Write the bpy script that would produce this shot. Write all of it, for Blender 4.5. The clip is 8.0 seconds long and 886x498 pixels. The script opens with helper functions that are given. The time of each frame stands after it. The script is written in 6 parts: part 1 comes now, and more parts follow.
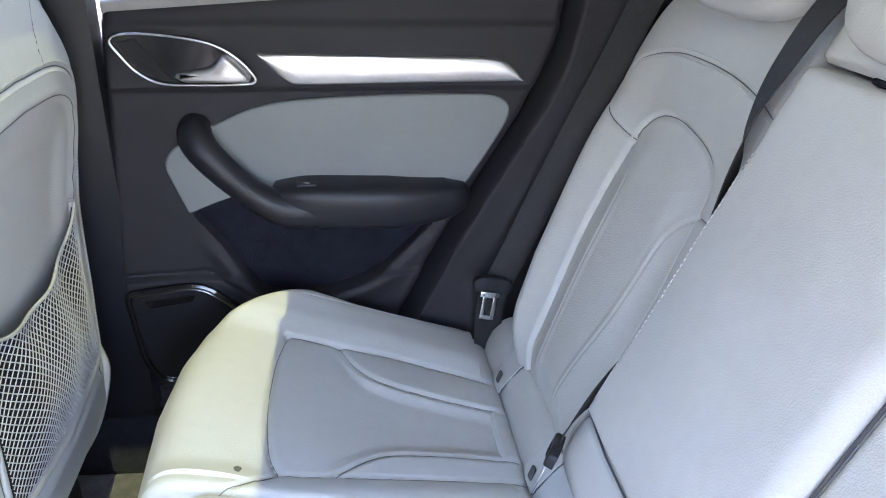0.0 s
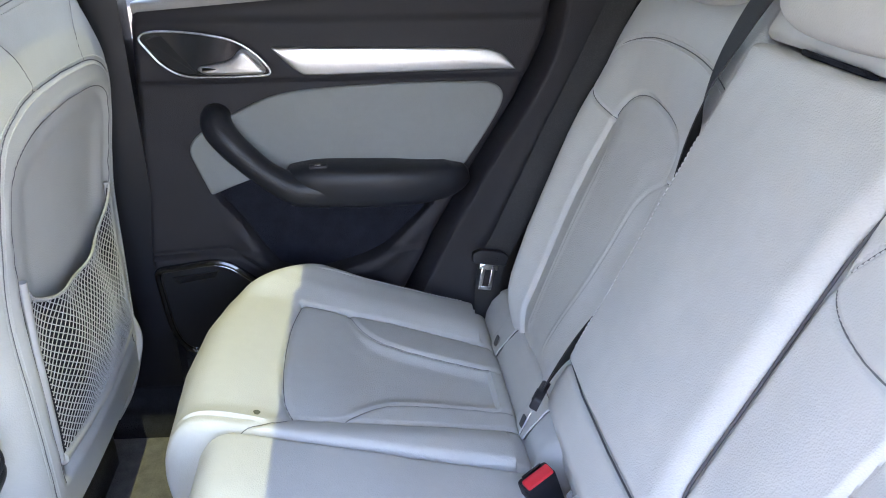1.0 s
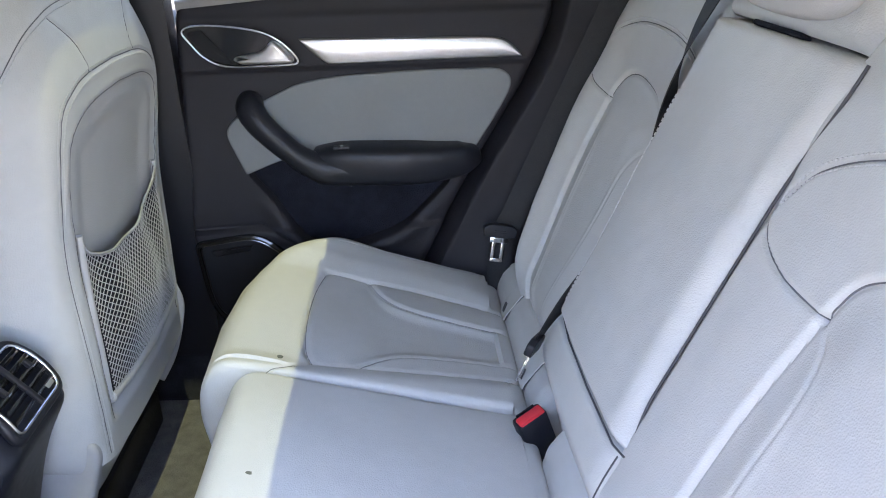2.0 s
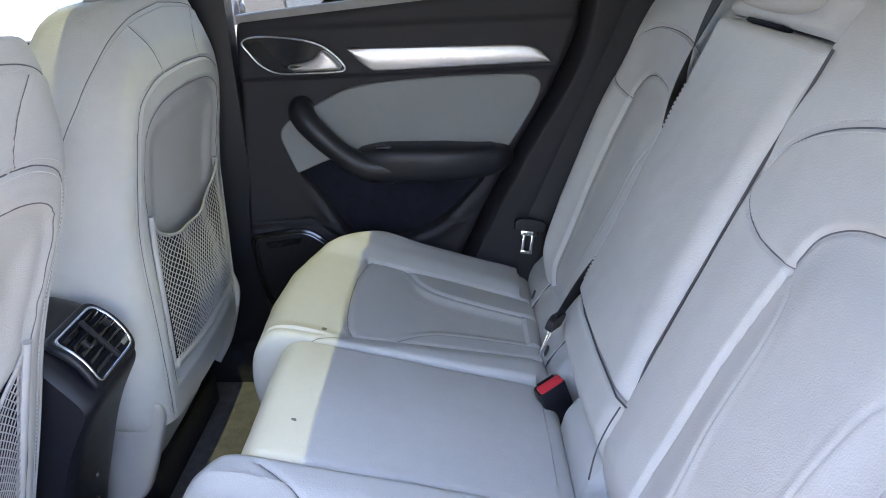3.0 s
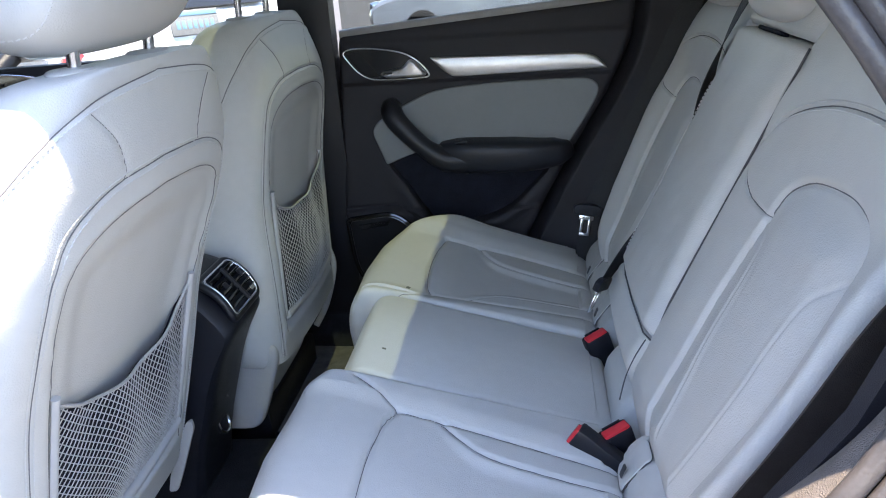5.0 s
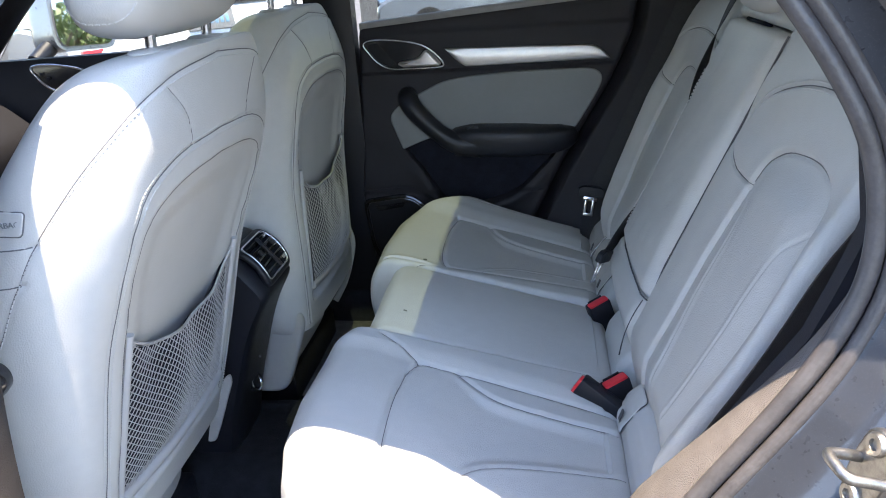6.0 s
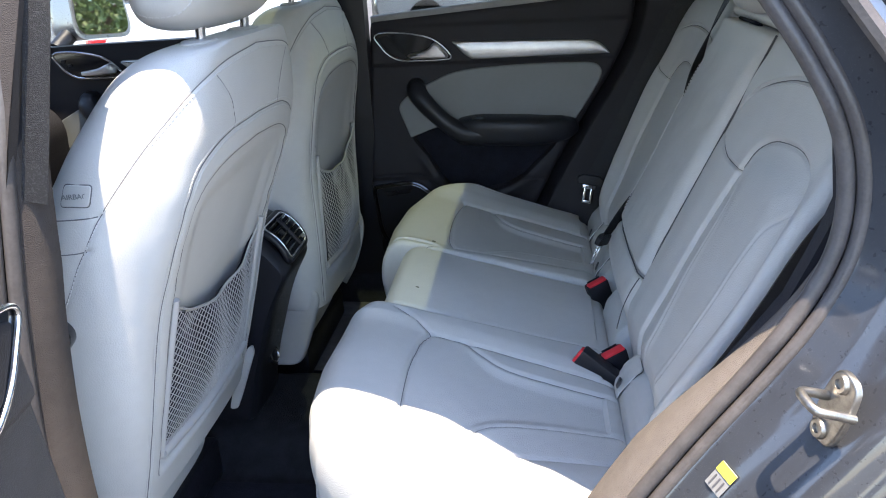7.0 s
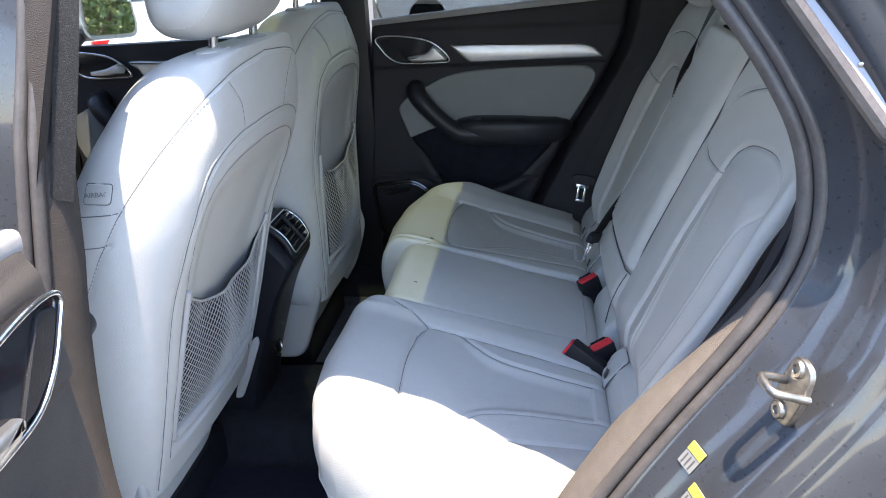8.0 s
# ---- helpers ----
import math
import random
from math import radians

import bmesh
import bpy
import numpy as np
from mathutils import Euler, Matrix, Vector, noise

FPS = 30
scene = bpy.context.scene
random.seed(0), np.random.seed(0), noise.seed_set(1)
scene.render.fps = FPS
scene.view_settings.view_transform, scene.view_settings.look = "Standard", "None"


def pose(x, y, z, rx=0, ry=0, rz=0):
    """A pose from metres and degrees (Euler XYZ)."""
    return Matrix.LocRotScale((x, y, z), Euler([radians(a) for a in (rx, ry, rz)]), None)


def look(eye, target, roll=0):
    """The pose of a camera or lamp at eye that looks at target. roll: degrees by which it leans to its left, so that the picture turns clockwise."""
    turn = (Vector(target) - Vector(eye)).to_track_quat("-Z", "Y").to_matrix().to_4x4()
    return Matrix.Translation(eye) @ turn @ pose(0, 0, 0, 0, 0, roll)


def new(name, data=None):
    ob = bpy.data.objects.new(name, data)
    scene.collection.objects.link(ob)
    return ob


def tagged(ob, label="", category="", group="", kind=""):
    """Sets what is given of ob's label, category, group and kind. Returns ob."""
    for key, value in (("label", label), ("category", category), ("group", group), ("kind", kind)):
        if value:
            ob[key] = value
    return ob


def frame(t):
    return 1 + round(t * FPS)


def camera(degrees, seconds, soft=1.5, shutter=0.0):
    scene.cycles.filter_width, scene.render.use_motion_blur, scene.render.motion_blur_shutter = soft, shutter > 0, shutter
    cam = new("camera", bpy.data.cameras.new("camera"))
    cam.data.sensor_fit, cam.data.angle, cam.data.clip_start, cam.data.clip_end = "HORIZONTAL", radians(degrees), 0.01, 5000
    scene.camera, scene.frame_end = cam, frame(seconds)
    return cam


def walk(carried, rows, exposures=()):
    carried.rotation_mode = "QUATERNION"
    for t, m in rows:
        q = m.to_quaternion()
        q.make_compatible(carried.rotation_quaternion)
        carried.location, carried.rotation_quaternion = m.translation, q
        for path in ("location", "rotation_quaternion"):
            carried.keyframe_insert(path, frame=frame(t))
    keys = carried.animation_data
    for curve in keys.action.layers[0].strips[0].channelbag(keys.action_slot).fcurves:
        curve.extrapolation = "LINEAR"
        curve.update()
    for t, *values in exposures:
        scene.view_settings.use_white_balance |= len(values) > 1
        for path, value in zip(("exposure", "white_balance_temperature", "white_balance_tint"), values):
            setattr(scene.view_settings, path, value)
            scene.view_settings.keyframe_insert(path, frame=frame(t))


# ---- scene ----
cam = camera(59.9, 8.0, soft=1.0)
PATH = [
    (0, (0.389, -0.52, 1.304), (0.641, 1.271, 0.451), 1.4),
    (0.5, (0.398, -0.578, 1.307), (0.627, 1.217, 0.454), 0.6),
    (1, (0.409, -0.641, 1.305), (0.606, 1.161, 0.461), -0.1),
    (1.5, (0.425, -0.705, 1.299), (0.575, 1.106, 0.464), -0.8),
    (2.8, (0.496, -0.884, 1.267), (0.462, 0.965, 0.506), -2.7),
    (3, (0.486, -0.905, 1.27), (0.434, 0.948, 0.519), -2.8),
    (3.5, (0.483, -0.971, 1.28), (0.369, 0.887, 0.549), -3.1),
    (4, (0.493, -1.041, 1.289), (0.321, 0.818, 0.573), -3.4),
    (5.5, (0.522, -1.226, 1.284), (0.251, 0.627, 0.583), -4.2),
    (6, (0.512, -1.297, 1.286), (0.245, 0.554, 0.579), -4.0),
    (6.5, (0.495, -1.353, 1.289), (0.238, 0.496, 0.573), -3.7),
    (7, (0.49, -1.399, 1.301), (0.243, 0.448, 0.575), -3.2),
    (7.5, (0.494, -1.433, 1.315), (0.251, 0.412, 0.584), -3.0),
    (8, (0.503, -1.461, 1.324), (0.257, 0.384, 0.591), -2.9),
]
EXPOSURES = [(0.0, 5.09, 6950, 23), (1.5, 4.80, 7050, 24), (3.5, 4.22, 7050, 22), (5.5, 3.74, 6800, 17), (6.5, 3.56, 6800, 16), (8.0, 3.51, 6800, 16)]
walk(cam, [(t, look(eye, target, roll)) for t, eye, target, roll in PATH], EXPOSURES)

# ---------------------------------------------------------------- world, sun, exposure
SUN_DIR = Vector((-0.14, 0.20, -1.0)).normalized()      # the way the sunlight travels
world = bpy.data.worlds.new("sky")
scene.world = world
world.use_nodes = True
wn = world.node_tree.nodes
sky = wn.new("ShaderNodeTexSky")
sky.sky_type, sky.sun_disc = "NISHITA", False
sky.sun_elevation = math.asin(-SUN_DIR.z)
sky.dust_density = 0.3
sky.sun_rotation = math.atan2(-SUN_DIR.x, -SUN_DIR.y)
wn["Background"].inputs["Strength"].default_value = 0.08
world.node_tree.links.new(sky.outputs["Color"], wn["Background"].inputs["Color"])
sun = new("sun", bpy.data.lights.new("sun", "SUN"))
sun.data.energy, sun.data.angle, sun.data.color = 1.8, radians(0.53), (1.0, 0.905, 0.74)
sun.matrix_basis = look((3, -3, 10), Vector((3, -3, 10)) + SUN_DIR)
scene.view_settings.exposure = 1.0


# ---------------------------------------------------------------- materials
def nd(nt, kind, **inputs):
    n = nt.nodes.new(kind)
    for k, v in inputs.items():
        n.inputs[k.replace("_", " ")].default_value = v
    return n


def surface(name, color, rough=0.5, metal=0.0, mottle=0.12, mottle_scale=9.0, grain=0.0, grain_scale=900.0,
            cell=False, relief=0.0, relief_scale=30.0, coat=0.0, spec=0.5, vary=0.0, sheen=0.0, breakup=0.09):
    """A procedural surface: colour mottled at two scales, roughness breakup, fine grain and broad relief."""
    m = bpy.data.materials.new(name)
    m.use_nodes = True
    nt = m.node_tree
    b = nt.nodes["Principled BSDF"]
    b.inputs["Roughness"].default_value = rough
    b.inputs["Metallic"].default_value = metal
    b.inputs["Coat Weight"].default_value = coat
    b.inputs["Coat Roughness"].default_value = 0.06
    b.inputs["Specular IOR Level"].default_value = spec
    b.inputs["Sheen Weight"].default_value = sheen
    tc = nt.nodes.new("ShaderNodeTexCoord")
    big = nd(nt, "ShaderNodeTexNoise", Scale=mottle_scale, Detail=5.0, Roughness=0.6)
    small = nd(nt, "ShaderNodeTexNoise", Scale=mottle_scale * 11, Detail=3.0)
    nt.links.new(tc.outputs["Object"], big.inputs["Vector"])
    nt.links.new(tc.outputs["Object"], small.inputs["Vector"])
    mixn = nt.nodes.new("ShaderNodeMath")
    mixn.operation = "MULTIPLY_ADD"
    nt.links.new(small.outputs["Fac"], mixn.inputs[0])
    mixn.inputs[1].default_value = 0.45
    nt.links.new(big.outputs["Fac"], mixn.inputs[2])
    ramp = nt.nodes.new("ShaderNodeMapRange")
    ramp.inputs["From Min"].default_value, ramp.inputs["From Max"].default_value = 0.45, 1.0
    ramp.inputs["To Min"].default_value, ramp.inputs["To Max"].default_value = 1 - mottle, 1 + mottle
    nt.links.new(mixn.outputs[0], ramp.inputs["Value"])
    hsv = nt.nodes.new("ShaderNodeHueSaturation")
    hsv.inputs["Color"].default_value = (*color, 1)
    last = ramp.outputs[0]
    if vary:
        info = nt.nodes.new("ShaderNodeObjectInfo")
        mr = nt.nodes.new("ShaderNodeMapRange")
        mr.inputs["To Min"].default_value, mr.inputs["To Max"].default_value = 1 - vary, 1 + vary
        nt.links.new(info.outputs["Random"], mr.inputs["Value"])
        mul = nt.nodes.new("ShaderNodeMath")
        mul.operation = "MULTIPLY"
        nt.links.new(last, mul.inputs[0])
        nt.links.new(mr.outputs[0], mul.inputs[1])
        last = mul.outputs[0]
    nt.links.new(last, hsv.inputs["Value"])
    nt.links.new(hsv.outputs[0], b.inputs["Base Color"])
    rr = nt.nodes.new("ShaderNodeMapRange")
    rr.inputs["To Min"].default_value, rr.inputs["To Max"].default_value = max(0.0, rough - breakup), min(1, rough + breakup)
    nt.links.new(small.outputs["Fac"], rr.inputs["Value"])
    nt.links.new(rr.outputs[0], b.inputs["Roughness"])
    normal = None
    if relief:
        rn = nd(nt, "ShaderNodeTexNoise", Scale=relief_scale, Detail=4.0)
        nt.links.new(tc.outputs["Object"], rn.inputs["Vector"])
        bp = nd(nt, "ShaderNodeBump", Strength=1.0, Distance=relief)
        nt.links.new(rn.outputs["Fac"], bp.inputs["Height"])
        normal = bp
    if grain:
        g = nd(nt, "ShaderNodeTexVoronoi", Scale=grain_scale) if cell else nd(nt, "ShaderNodeTexNoise", Scale=grain_scale, Detail=2.0)
        nt.links.new(tc.outputs["Object"], g.inputs["Vector"])
        bp = nd(nt, "ShaderNodeBump", Strength=0.6, Distance=grain)
        nt.links.new(g.outputs[0], bp.inputs["Height"])
        if normal:
            nt.links.new(normal.outputs[0], bp.inputs["Normal"])
        normal = bp
    if normal:
        nt.links.new(normal.outputs[0], b.inputs["Normal"])
    return m


def pane(name, tint, gloss=0.08):
    """Thin clear glass: tinted straight-through light and a mirror film."""
    m = bpy.data.materials.new(name)
    m.use_nodes = True
    nt = m.node_tree
    nt.nodes.clear()
    out = nt.nodes.new("ShaderNodeOutputMaterial")
    t = nd(nt, "ShaderNodeBsdfTransparent", Color=(*tint, 1))
    g = nd(nt, "ShaderNodeBsdfGlossy", Color=(1, 1, 1, 1), Roughness=0.02)
    fr = nd(nt, "ShaderNodeFresnel", IOR=1.45)
    mx = nt.nodes.new("ShaderNodeMixShader")
    nt.links.new(fr.outputs[0], mx.inputs[0])
    nt.links.new(t.outputs[0], mx.inputs[1])
    nt.links.new(g.outputs[0], mx.inputs[2])
    nt.links.new(mx.outputs[0], out.inputs["Surface"])
    return m


LEATHER = surface("grey_leather", (0.56, 0.555, 0.53), 0.5, mottle=0.05, mottle_scale=6, grain=0.00045, grain_scale=520, cell=True, relief=0.0003, relief_scale=26, spec=0.28)
LEATHER_PANEL = surface("grey_leather_insert", (0.21, 0.22, 0.22), 0.55, mottle=0.05, grain=0.0004, grain_scale=700, cell=True)
SHELL = surface("grey_seat_shell_plastic", (0.46, 0.455, 0.445), 0.5, mottle=0.05, grain=0.0003, grain_scale=1200)
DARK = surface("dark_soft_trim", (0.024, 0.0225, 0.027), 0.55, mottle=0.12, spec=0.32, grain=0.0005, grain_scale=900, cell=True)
# the same trim in a lighter colour that carries sunlight on the open door
SUNLIT_DARK = surface("sunlit_dark_trim", (0.055, 0.049, 0.046), 0.6, mottle=0.2, mottle_scale=18, spec=0.32, grain=0.0005, grain_scale=900, cell=True)
DARKER = surface("black_plastic", (0.013, 0.014, 0.019), 0.40, mottle=0.12, spec=0.4, grain=0.0003, grain_scale=900, cell=True)
FLOOR = surface("charcoal_floor_carpet", (0.021, 0.022, 0.026), 0.95, mottle=0.35, mottle_scale=40, grain=0.004, grain_scale=500, spec=0.15)
# also colours the sheets that stand for shade behind the pocket nets
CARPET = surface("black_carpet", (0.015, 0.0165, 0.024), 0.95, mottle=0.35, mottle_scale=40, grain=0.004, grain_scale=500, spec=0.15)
MAT_CARPET = surface("grey_green_carpet", (0.150, 0.145, 0.140), 0.95, mottle=0.3, mottle_scale=40, grain=0.004, grain_scale=500, spec=0.15)
FELT = surface("grey_brown_felt_trim", (0.142, 0.123, 0.108), 0.9, mottle=0.15, mottle_scale=40, grain=0.0014, grain_scale=800, cell=True, spec=0.2)
SILL = surface("pale_grey_sill", (0.30, 0.29, 0.285), 0.55, mottle=0.12, mottle_scale=30, grain=0.0003, grain_scale=900)
PILLAR = surface("dark_brown_pillar_cloth", (0.062, 0.053, 0.048), 0.9, mottle=0.15, mottle_scale=40, grain=0.0012, grain_scale=800, cell=True, spec=0.2)
RUBBER = surface("weathered_rubber", (0.078, 0.070, 0.067), 0.36, mottle=0.3, mottle_scale=25, grain=0.0006, grain_scale=300)
PAINT = surface("dark_grey_metallic_paint", (0.052, 0.056, 0.065), 0.30, metal=0.4, mottle=0.07, mottle_scale=14, coat=0.9)


def flakes(m, scale, share, gain):
    """Bright metal flakes in the paint."""
    nt = m.node_tree
    b = nt.nodes["Principled BSDF"]
    src = b.inputs["Base Color"].links[0].from_socket
    tc = nt.nodes.new("ShaderNodeTexCoord")
    v = nd(nt, "ShaderNodeTexVoronoi", Scale=scale)
    nt.links.new(tc.outputs["Object"], v.inputs["Vector"])
    sep = nt.nodes.new("ShaderNodeSeparateColor")
    nt.links.new(v.outputs["Color"], sep.inputs[0])
    mr = nt.nodes.new("ShaderNodeMapRange")
    mr.inputs["From Min"].default_value, mr.inputs["From Max"].default_value = 1 - share, 1.0
    mr.inputs["To Min"].default_value, mr.inputs["To Max"].default_value = 0.0, 1.0
    nt.links.new(sep.outputs[0], mr.inputs["Value"])
    mx = nt.nodes.new("ShaderNodeMix")
    mx.data_type = "RGBA"
    nt.links.new(mr.outputs[0], mx.inputs["Factor"])
    nt.links.new(src, mx.inputs["A"])
    mx.inputs["B"].default_value = (gain, gain, gain * 1.04, 1)
    nt.links.new(mx.outputs["Result"], b.inputs["Base Color"])


flakes(PAINT, 3200, 0.03, 0.18)
WEB_WEAVE = (900, 0.4, 0.028)
DARK_CHROME = surface("dark_chrome", (0.20, 0.20, 0.215), 0.18, metal=1.0, mottle=0.05)
CHROME = surface("satin_chrome", (0.72, 0.73, 0.75), 0.2, metal=1.0, mottle=0.05)
ALU = surface("brushed_aluminium", (0.70, 0.69, 0.68), 0.40, metal=1.0, mottle=0.08, mottle_scale=30, grain=0.0002, grain_scale=900, cell=True)
STEEL = surface("worn_steel", (0.36, 0.34, 0.31), 0.40, metal=1.0, mottle=0.35, mottle_scale=120)
RED = surface("red_button", (0.72, 0.03, 0.045), 0.4, mottle=0.06)
WEB = surface("black_webbing", (0.013, 0.013, 0.015), 0.7, mottle=0.15, grain=0.0008, grain_scale=700)
flakes(WEB, *WEB_WEAVE)
THREAD = surface("pale_thread", (0.60, 0.595, 0.58), 0.7, mottle=0.05)
# grey for fine edge lines; in the seams it holds the crease shadow
SEAM_SHADE = surface("seam_shade_grey", (0.14, 0.14, 0.145), 0.7, mottle=0.1)
SEAM = surface("seam_dark_grey", (0.075, 0.075, 0.08), 0.7, mottle=0.1)
NET = surface("grey_elastic_cord", (0.40, 0.395, 0.385), 0.7, mottle=0.2, mottle_scale=200)
HEADLINER = surface("pale_headliner", (0.72, 0.70, 0.67), 0.95, mottle=0.05, grain=0.001, grain_scale=900, spec=0.2)
GRILLE = surface("speaker_mesh", (0.011, 0.011, 0.013), 0.55, grain=0.0006, grain_scale=900, cell=True, spec=0.3)
GLOSS = surface("gloss_black", (0.012, 0.012, 0.014), 0.12, mottle=0.1, coat=0.5, breakup=0.03)
ASPHALT = surface("asphalt", (0.052, 0.051, 0.050), 0.9, mottle=0.3, mottle_scale=2, grain=0.006, grain_scale=140, relief=0.004, relief_scale=40)
WHITE = surface("white_car_paint", (0.75, 0.75, 0.74), 0.25, mottle=0.02, coat=1.0)
SILVER = surface("silver_car_paint", (0.35, 0.36, 0.37), 0.3, metal=0.6, mottle=0.05, coat=1.0)
LENS_RED = surface("red_lamp_lens", (0.55, 0.02, 0.02), 0.15, mottle=0.1, coat=0.8)
YELLOW = surface("yellow_label", (0.55, 0.50, 0.06), 0.45, mottle=0.05)
PAPER = surface("white_label", (0.20, 0.20, 0.195), 0.5, mottle=0.05)
BLUE = surface("blue_print", (0.16, 0.30, 0.42), 0.5, mottle=0.05)
BARK = surface("bark", (0.14, 0.10, 0.07), 0.9, mottle=0.4, mottle_scale=8, relief=0.02, relief_scale=20)
LEAF = surface("leaf_green", (0.10, 0.15, 0.04), 0.55, mottle=0.4, mottle_scale=3)
TYRE = surface("tyre_rubber", (0.025, 0.025, 0.025), 0.8, mottle=0.2)
STAIN = surface("grey_scuff", (0.12, 0.12, 0.10), 0.6, mottle=0.3, mottle_scale=80)
DOOR_TINT = pane("door_tint", (0.56, 0.57, 0.57))
TINT = pane("privacy_tint", (0.22, 0.23, 0.24))
FRIT = surface("grey_glass_border", (0.30, 0.30, 0.31), 0.15, mottle=0.05, coat=1.0)
GLASS = pane("window_glass", (0.58, 0.60, 0.59))
CLEAR_GLASS = pane("clear_front_glass", (0.80, 0.82, 0.81))


def fabric(name, colour, through_colour):
    """Thin woven cloth that lets diffuse light through."""
    m = bpy.data.materials.new(name)
    m.use_nodes = True
    nt = m.node_tree
    nt.nodes.clear()
    out = nt.nodes.new("ShaderNodeOutputMaterial")
    tc = nt.nodes.new("ShaderNodeTexCoord")
    weave = nd(nt, "ShaderNodeTexNoise", Scale=900.0, Detail=2.0)
    nt.links.new(tc.outputs["Object"], weave.inputs["Vector"])
    bp = nd(nt, "ShaderNodeBump", Strength=0.5, Distance=0.0005)
    nt.links.new(weave.outputs["Fac"], bp.inputs["Height"])
    a = nd(nt, "ShaderNodeBsdfDiffuse", Color=(*colour, 1))
    nt.links.new(bp.outputs[0], a.inputs["Normal"])
    b = nd(nt, "ShaderNodeBsdfTranslucent", Color=(*through_colour, 1))
    mx = nt.nodes.new("ShaderNodeAddShader")
    nt.links.new(a.outputs[0], mx.inputs[0])
    nt.links.new(b.outputs[0], mx.inputs[1])
    nt.links.new(mx.outputs[0], out.inputs["Surface"])
    return m


# cloth of the unseen sheet that spreads roof light onto the backrests
DIFFUSER = fabric("unseen_diffuser_fabric", (0.25, 0.24, 0.22), (0.84, 0.79, 0.77))
ROOF_GLASS = pane("tinted_roof_glass", (0.20, 0.226, 0.18))
DARK_GLASS = surface("privacy_glass", (0.02, 0.022, 0.025), 0.03, mottle=0.05, spec=0.15, breakup=0.01)
MIRROR = surface("mirror", (0.92, 0.93, 0.93), 0.02, metal=1.0, mottle=0.0, breakup=0.0)


# ---------------------------------------------------------------- mesh tools
XF = [Matrix.Identity(4)]      # the pose in which parts are written


def smooth_curve(pts, n=8, closed=False):
    """Catmull-Rom through the control points."""
    p = np.array(pts, float)
    k = len(p)
    out = []
    for i in range(k if closed else k - 1):
        a, b, c, d = (p[(i + j) % k] if closed else p[min(max(i + j, 0), k - 1)] for j in (-1, 0, 1, 2))
        for t in np.linspace(0, 1, n, endpoint=False):
            out.append(0.5 * (2 * b + (c - a) * t + (2 * a - 5 * b + 4 * c - d) * t * t + (3 * b - a - 3 * c + d) * t ** 3))
    if not closed:
        out.append(p[-1])
    return np.array(out)


def rounded(pts, r, n=6):
    """A closed outline with rounded corners; r one radius, or one for each corner."""
    p = [np.array(q, float) for q in pts]
    k, out = len(p), []
    for i in range(k):
        a, b, c = p[i - 1], p[i], p[(i + 1) % k]
        rad = r[i] if isinstance(r, (list, tuple)) else r
        u, w = a - b, c - b
        lu, lw = np.linalg.norm(u), np.linalg.norm(w)
        s, e = b + u / lu * min(rad, lu * 0.48), b + w / lw * min(rad, lw * 0.48)
        for t in np.linspace(0, 1, n):
            out.append((1 - t) ** 2 * s + 2 * t * (1 - t) * b + t * t * e)
    return np.array(out)


def dist(U, V, curve, closed=False):
    """Distance from the points (U, V) to a polyline."""
    c = np.array(curve, float)
    if closed:
        c = np.vstack([c, c[:1]])
    best = np.full(U.shape, 1e9)
    for (ax, ay), (bx, by) in zip(c[:-1], c[1:]):
        dx, dy = bx - ax, by - ay
        t = np.clip(((U - ax) * dx + (V - ay) * dy) / (dx * dx + dy * dy + 1e-12), 0, 1)
        best = np.minimum(best, (U - ax - t * dx) ** 2 + (V - ay - t * dy) ** 2)
    return np.sqrt(best)


def inside(U, V, poly):
    c, r = np.array(poly, float), np.zeros(U.shape, bool)
    for (ax, ay), (bx, by) in zip(c, np.roll(c, -1, 0)):
        if ay != by:
            r ^= ((ay > V) != (by > V)) & (U < (bx - ax) * (V - ay) / (by - ay) + ax)
    return r


def signed(U, V, poly):
    """Signed distance to a closed outline, positive inside."""
    return np.where(inside(U, V, poly), 1, -1) * dist(U, V, poly, True)


def step(x, a, b):
    t = np.clip((x - a) / (b - a), 0, 1)
    return t * t * (3 - 2 * t)


def gauss(x, w):
    return np.exp(-(x / w) ** 2)


def waves(U, V, size, seed):
    """Soft value noise, -1 to 1."""
    rs = np.random.RandomState(seed)
    lat = rs.uniform(-1, 1, (64, 64))
    x, y = U / size + 13.7, V / size + 7.3
    i, j = np.floor(x).astype(int), np.floor(y).astype(int)
    fx, fy = x - i, y - j
    fx, fy = fx * fx * (3 - 2 * fx), fy * fy * (3 - 2 * fy)
    g = lambda a, b: lat[a % 64, b % 64]
    return (g(i, j) * (1 - fx) + g(i + 1, j) * fx) * (1 - fy) + (g(i, j + 1) * (1 - fx) + g(i + 1, j + 1) * fx) * fy


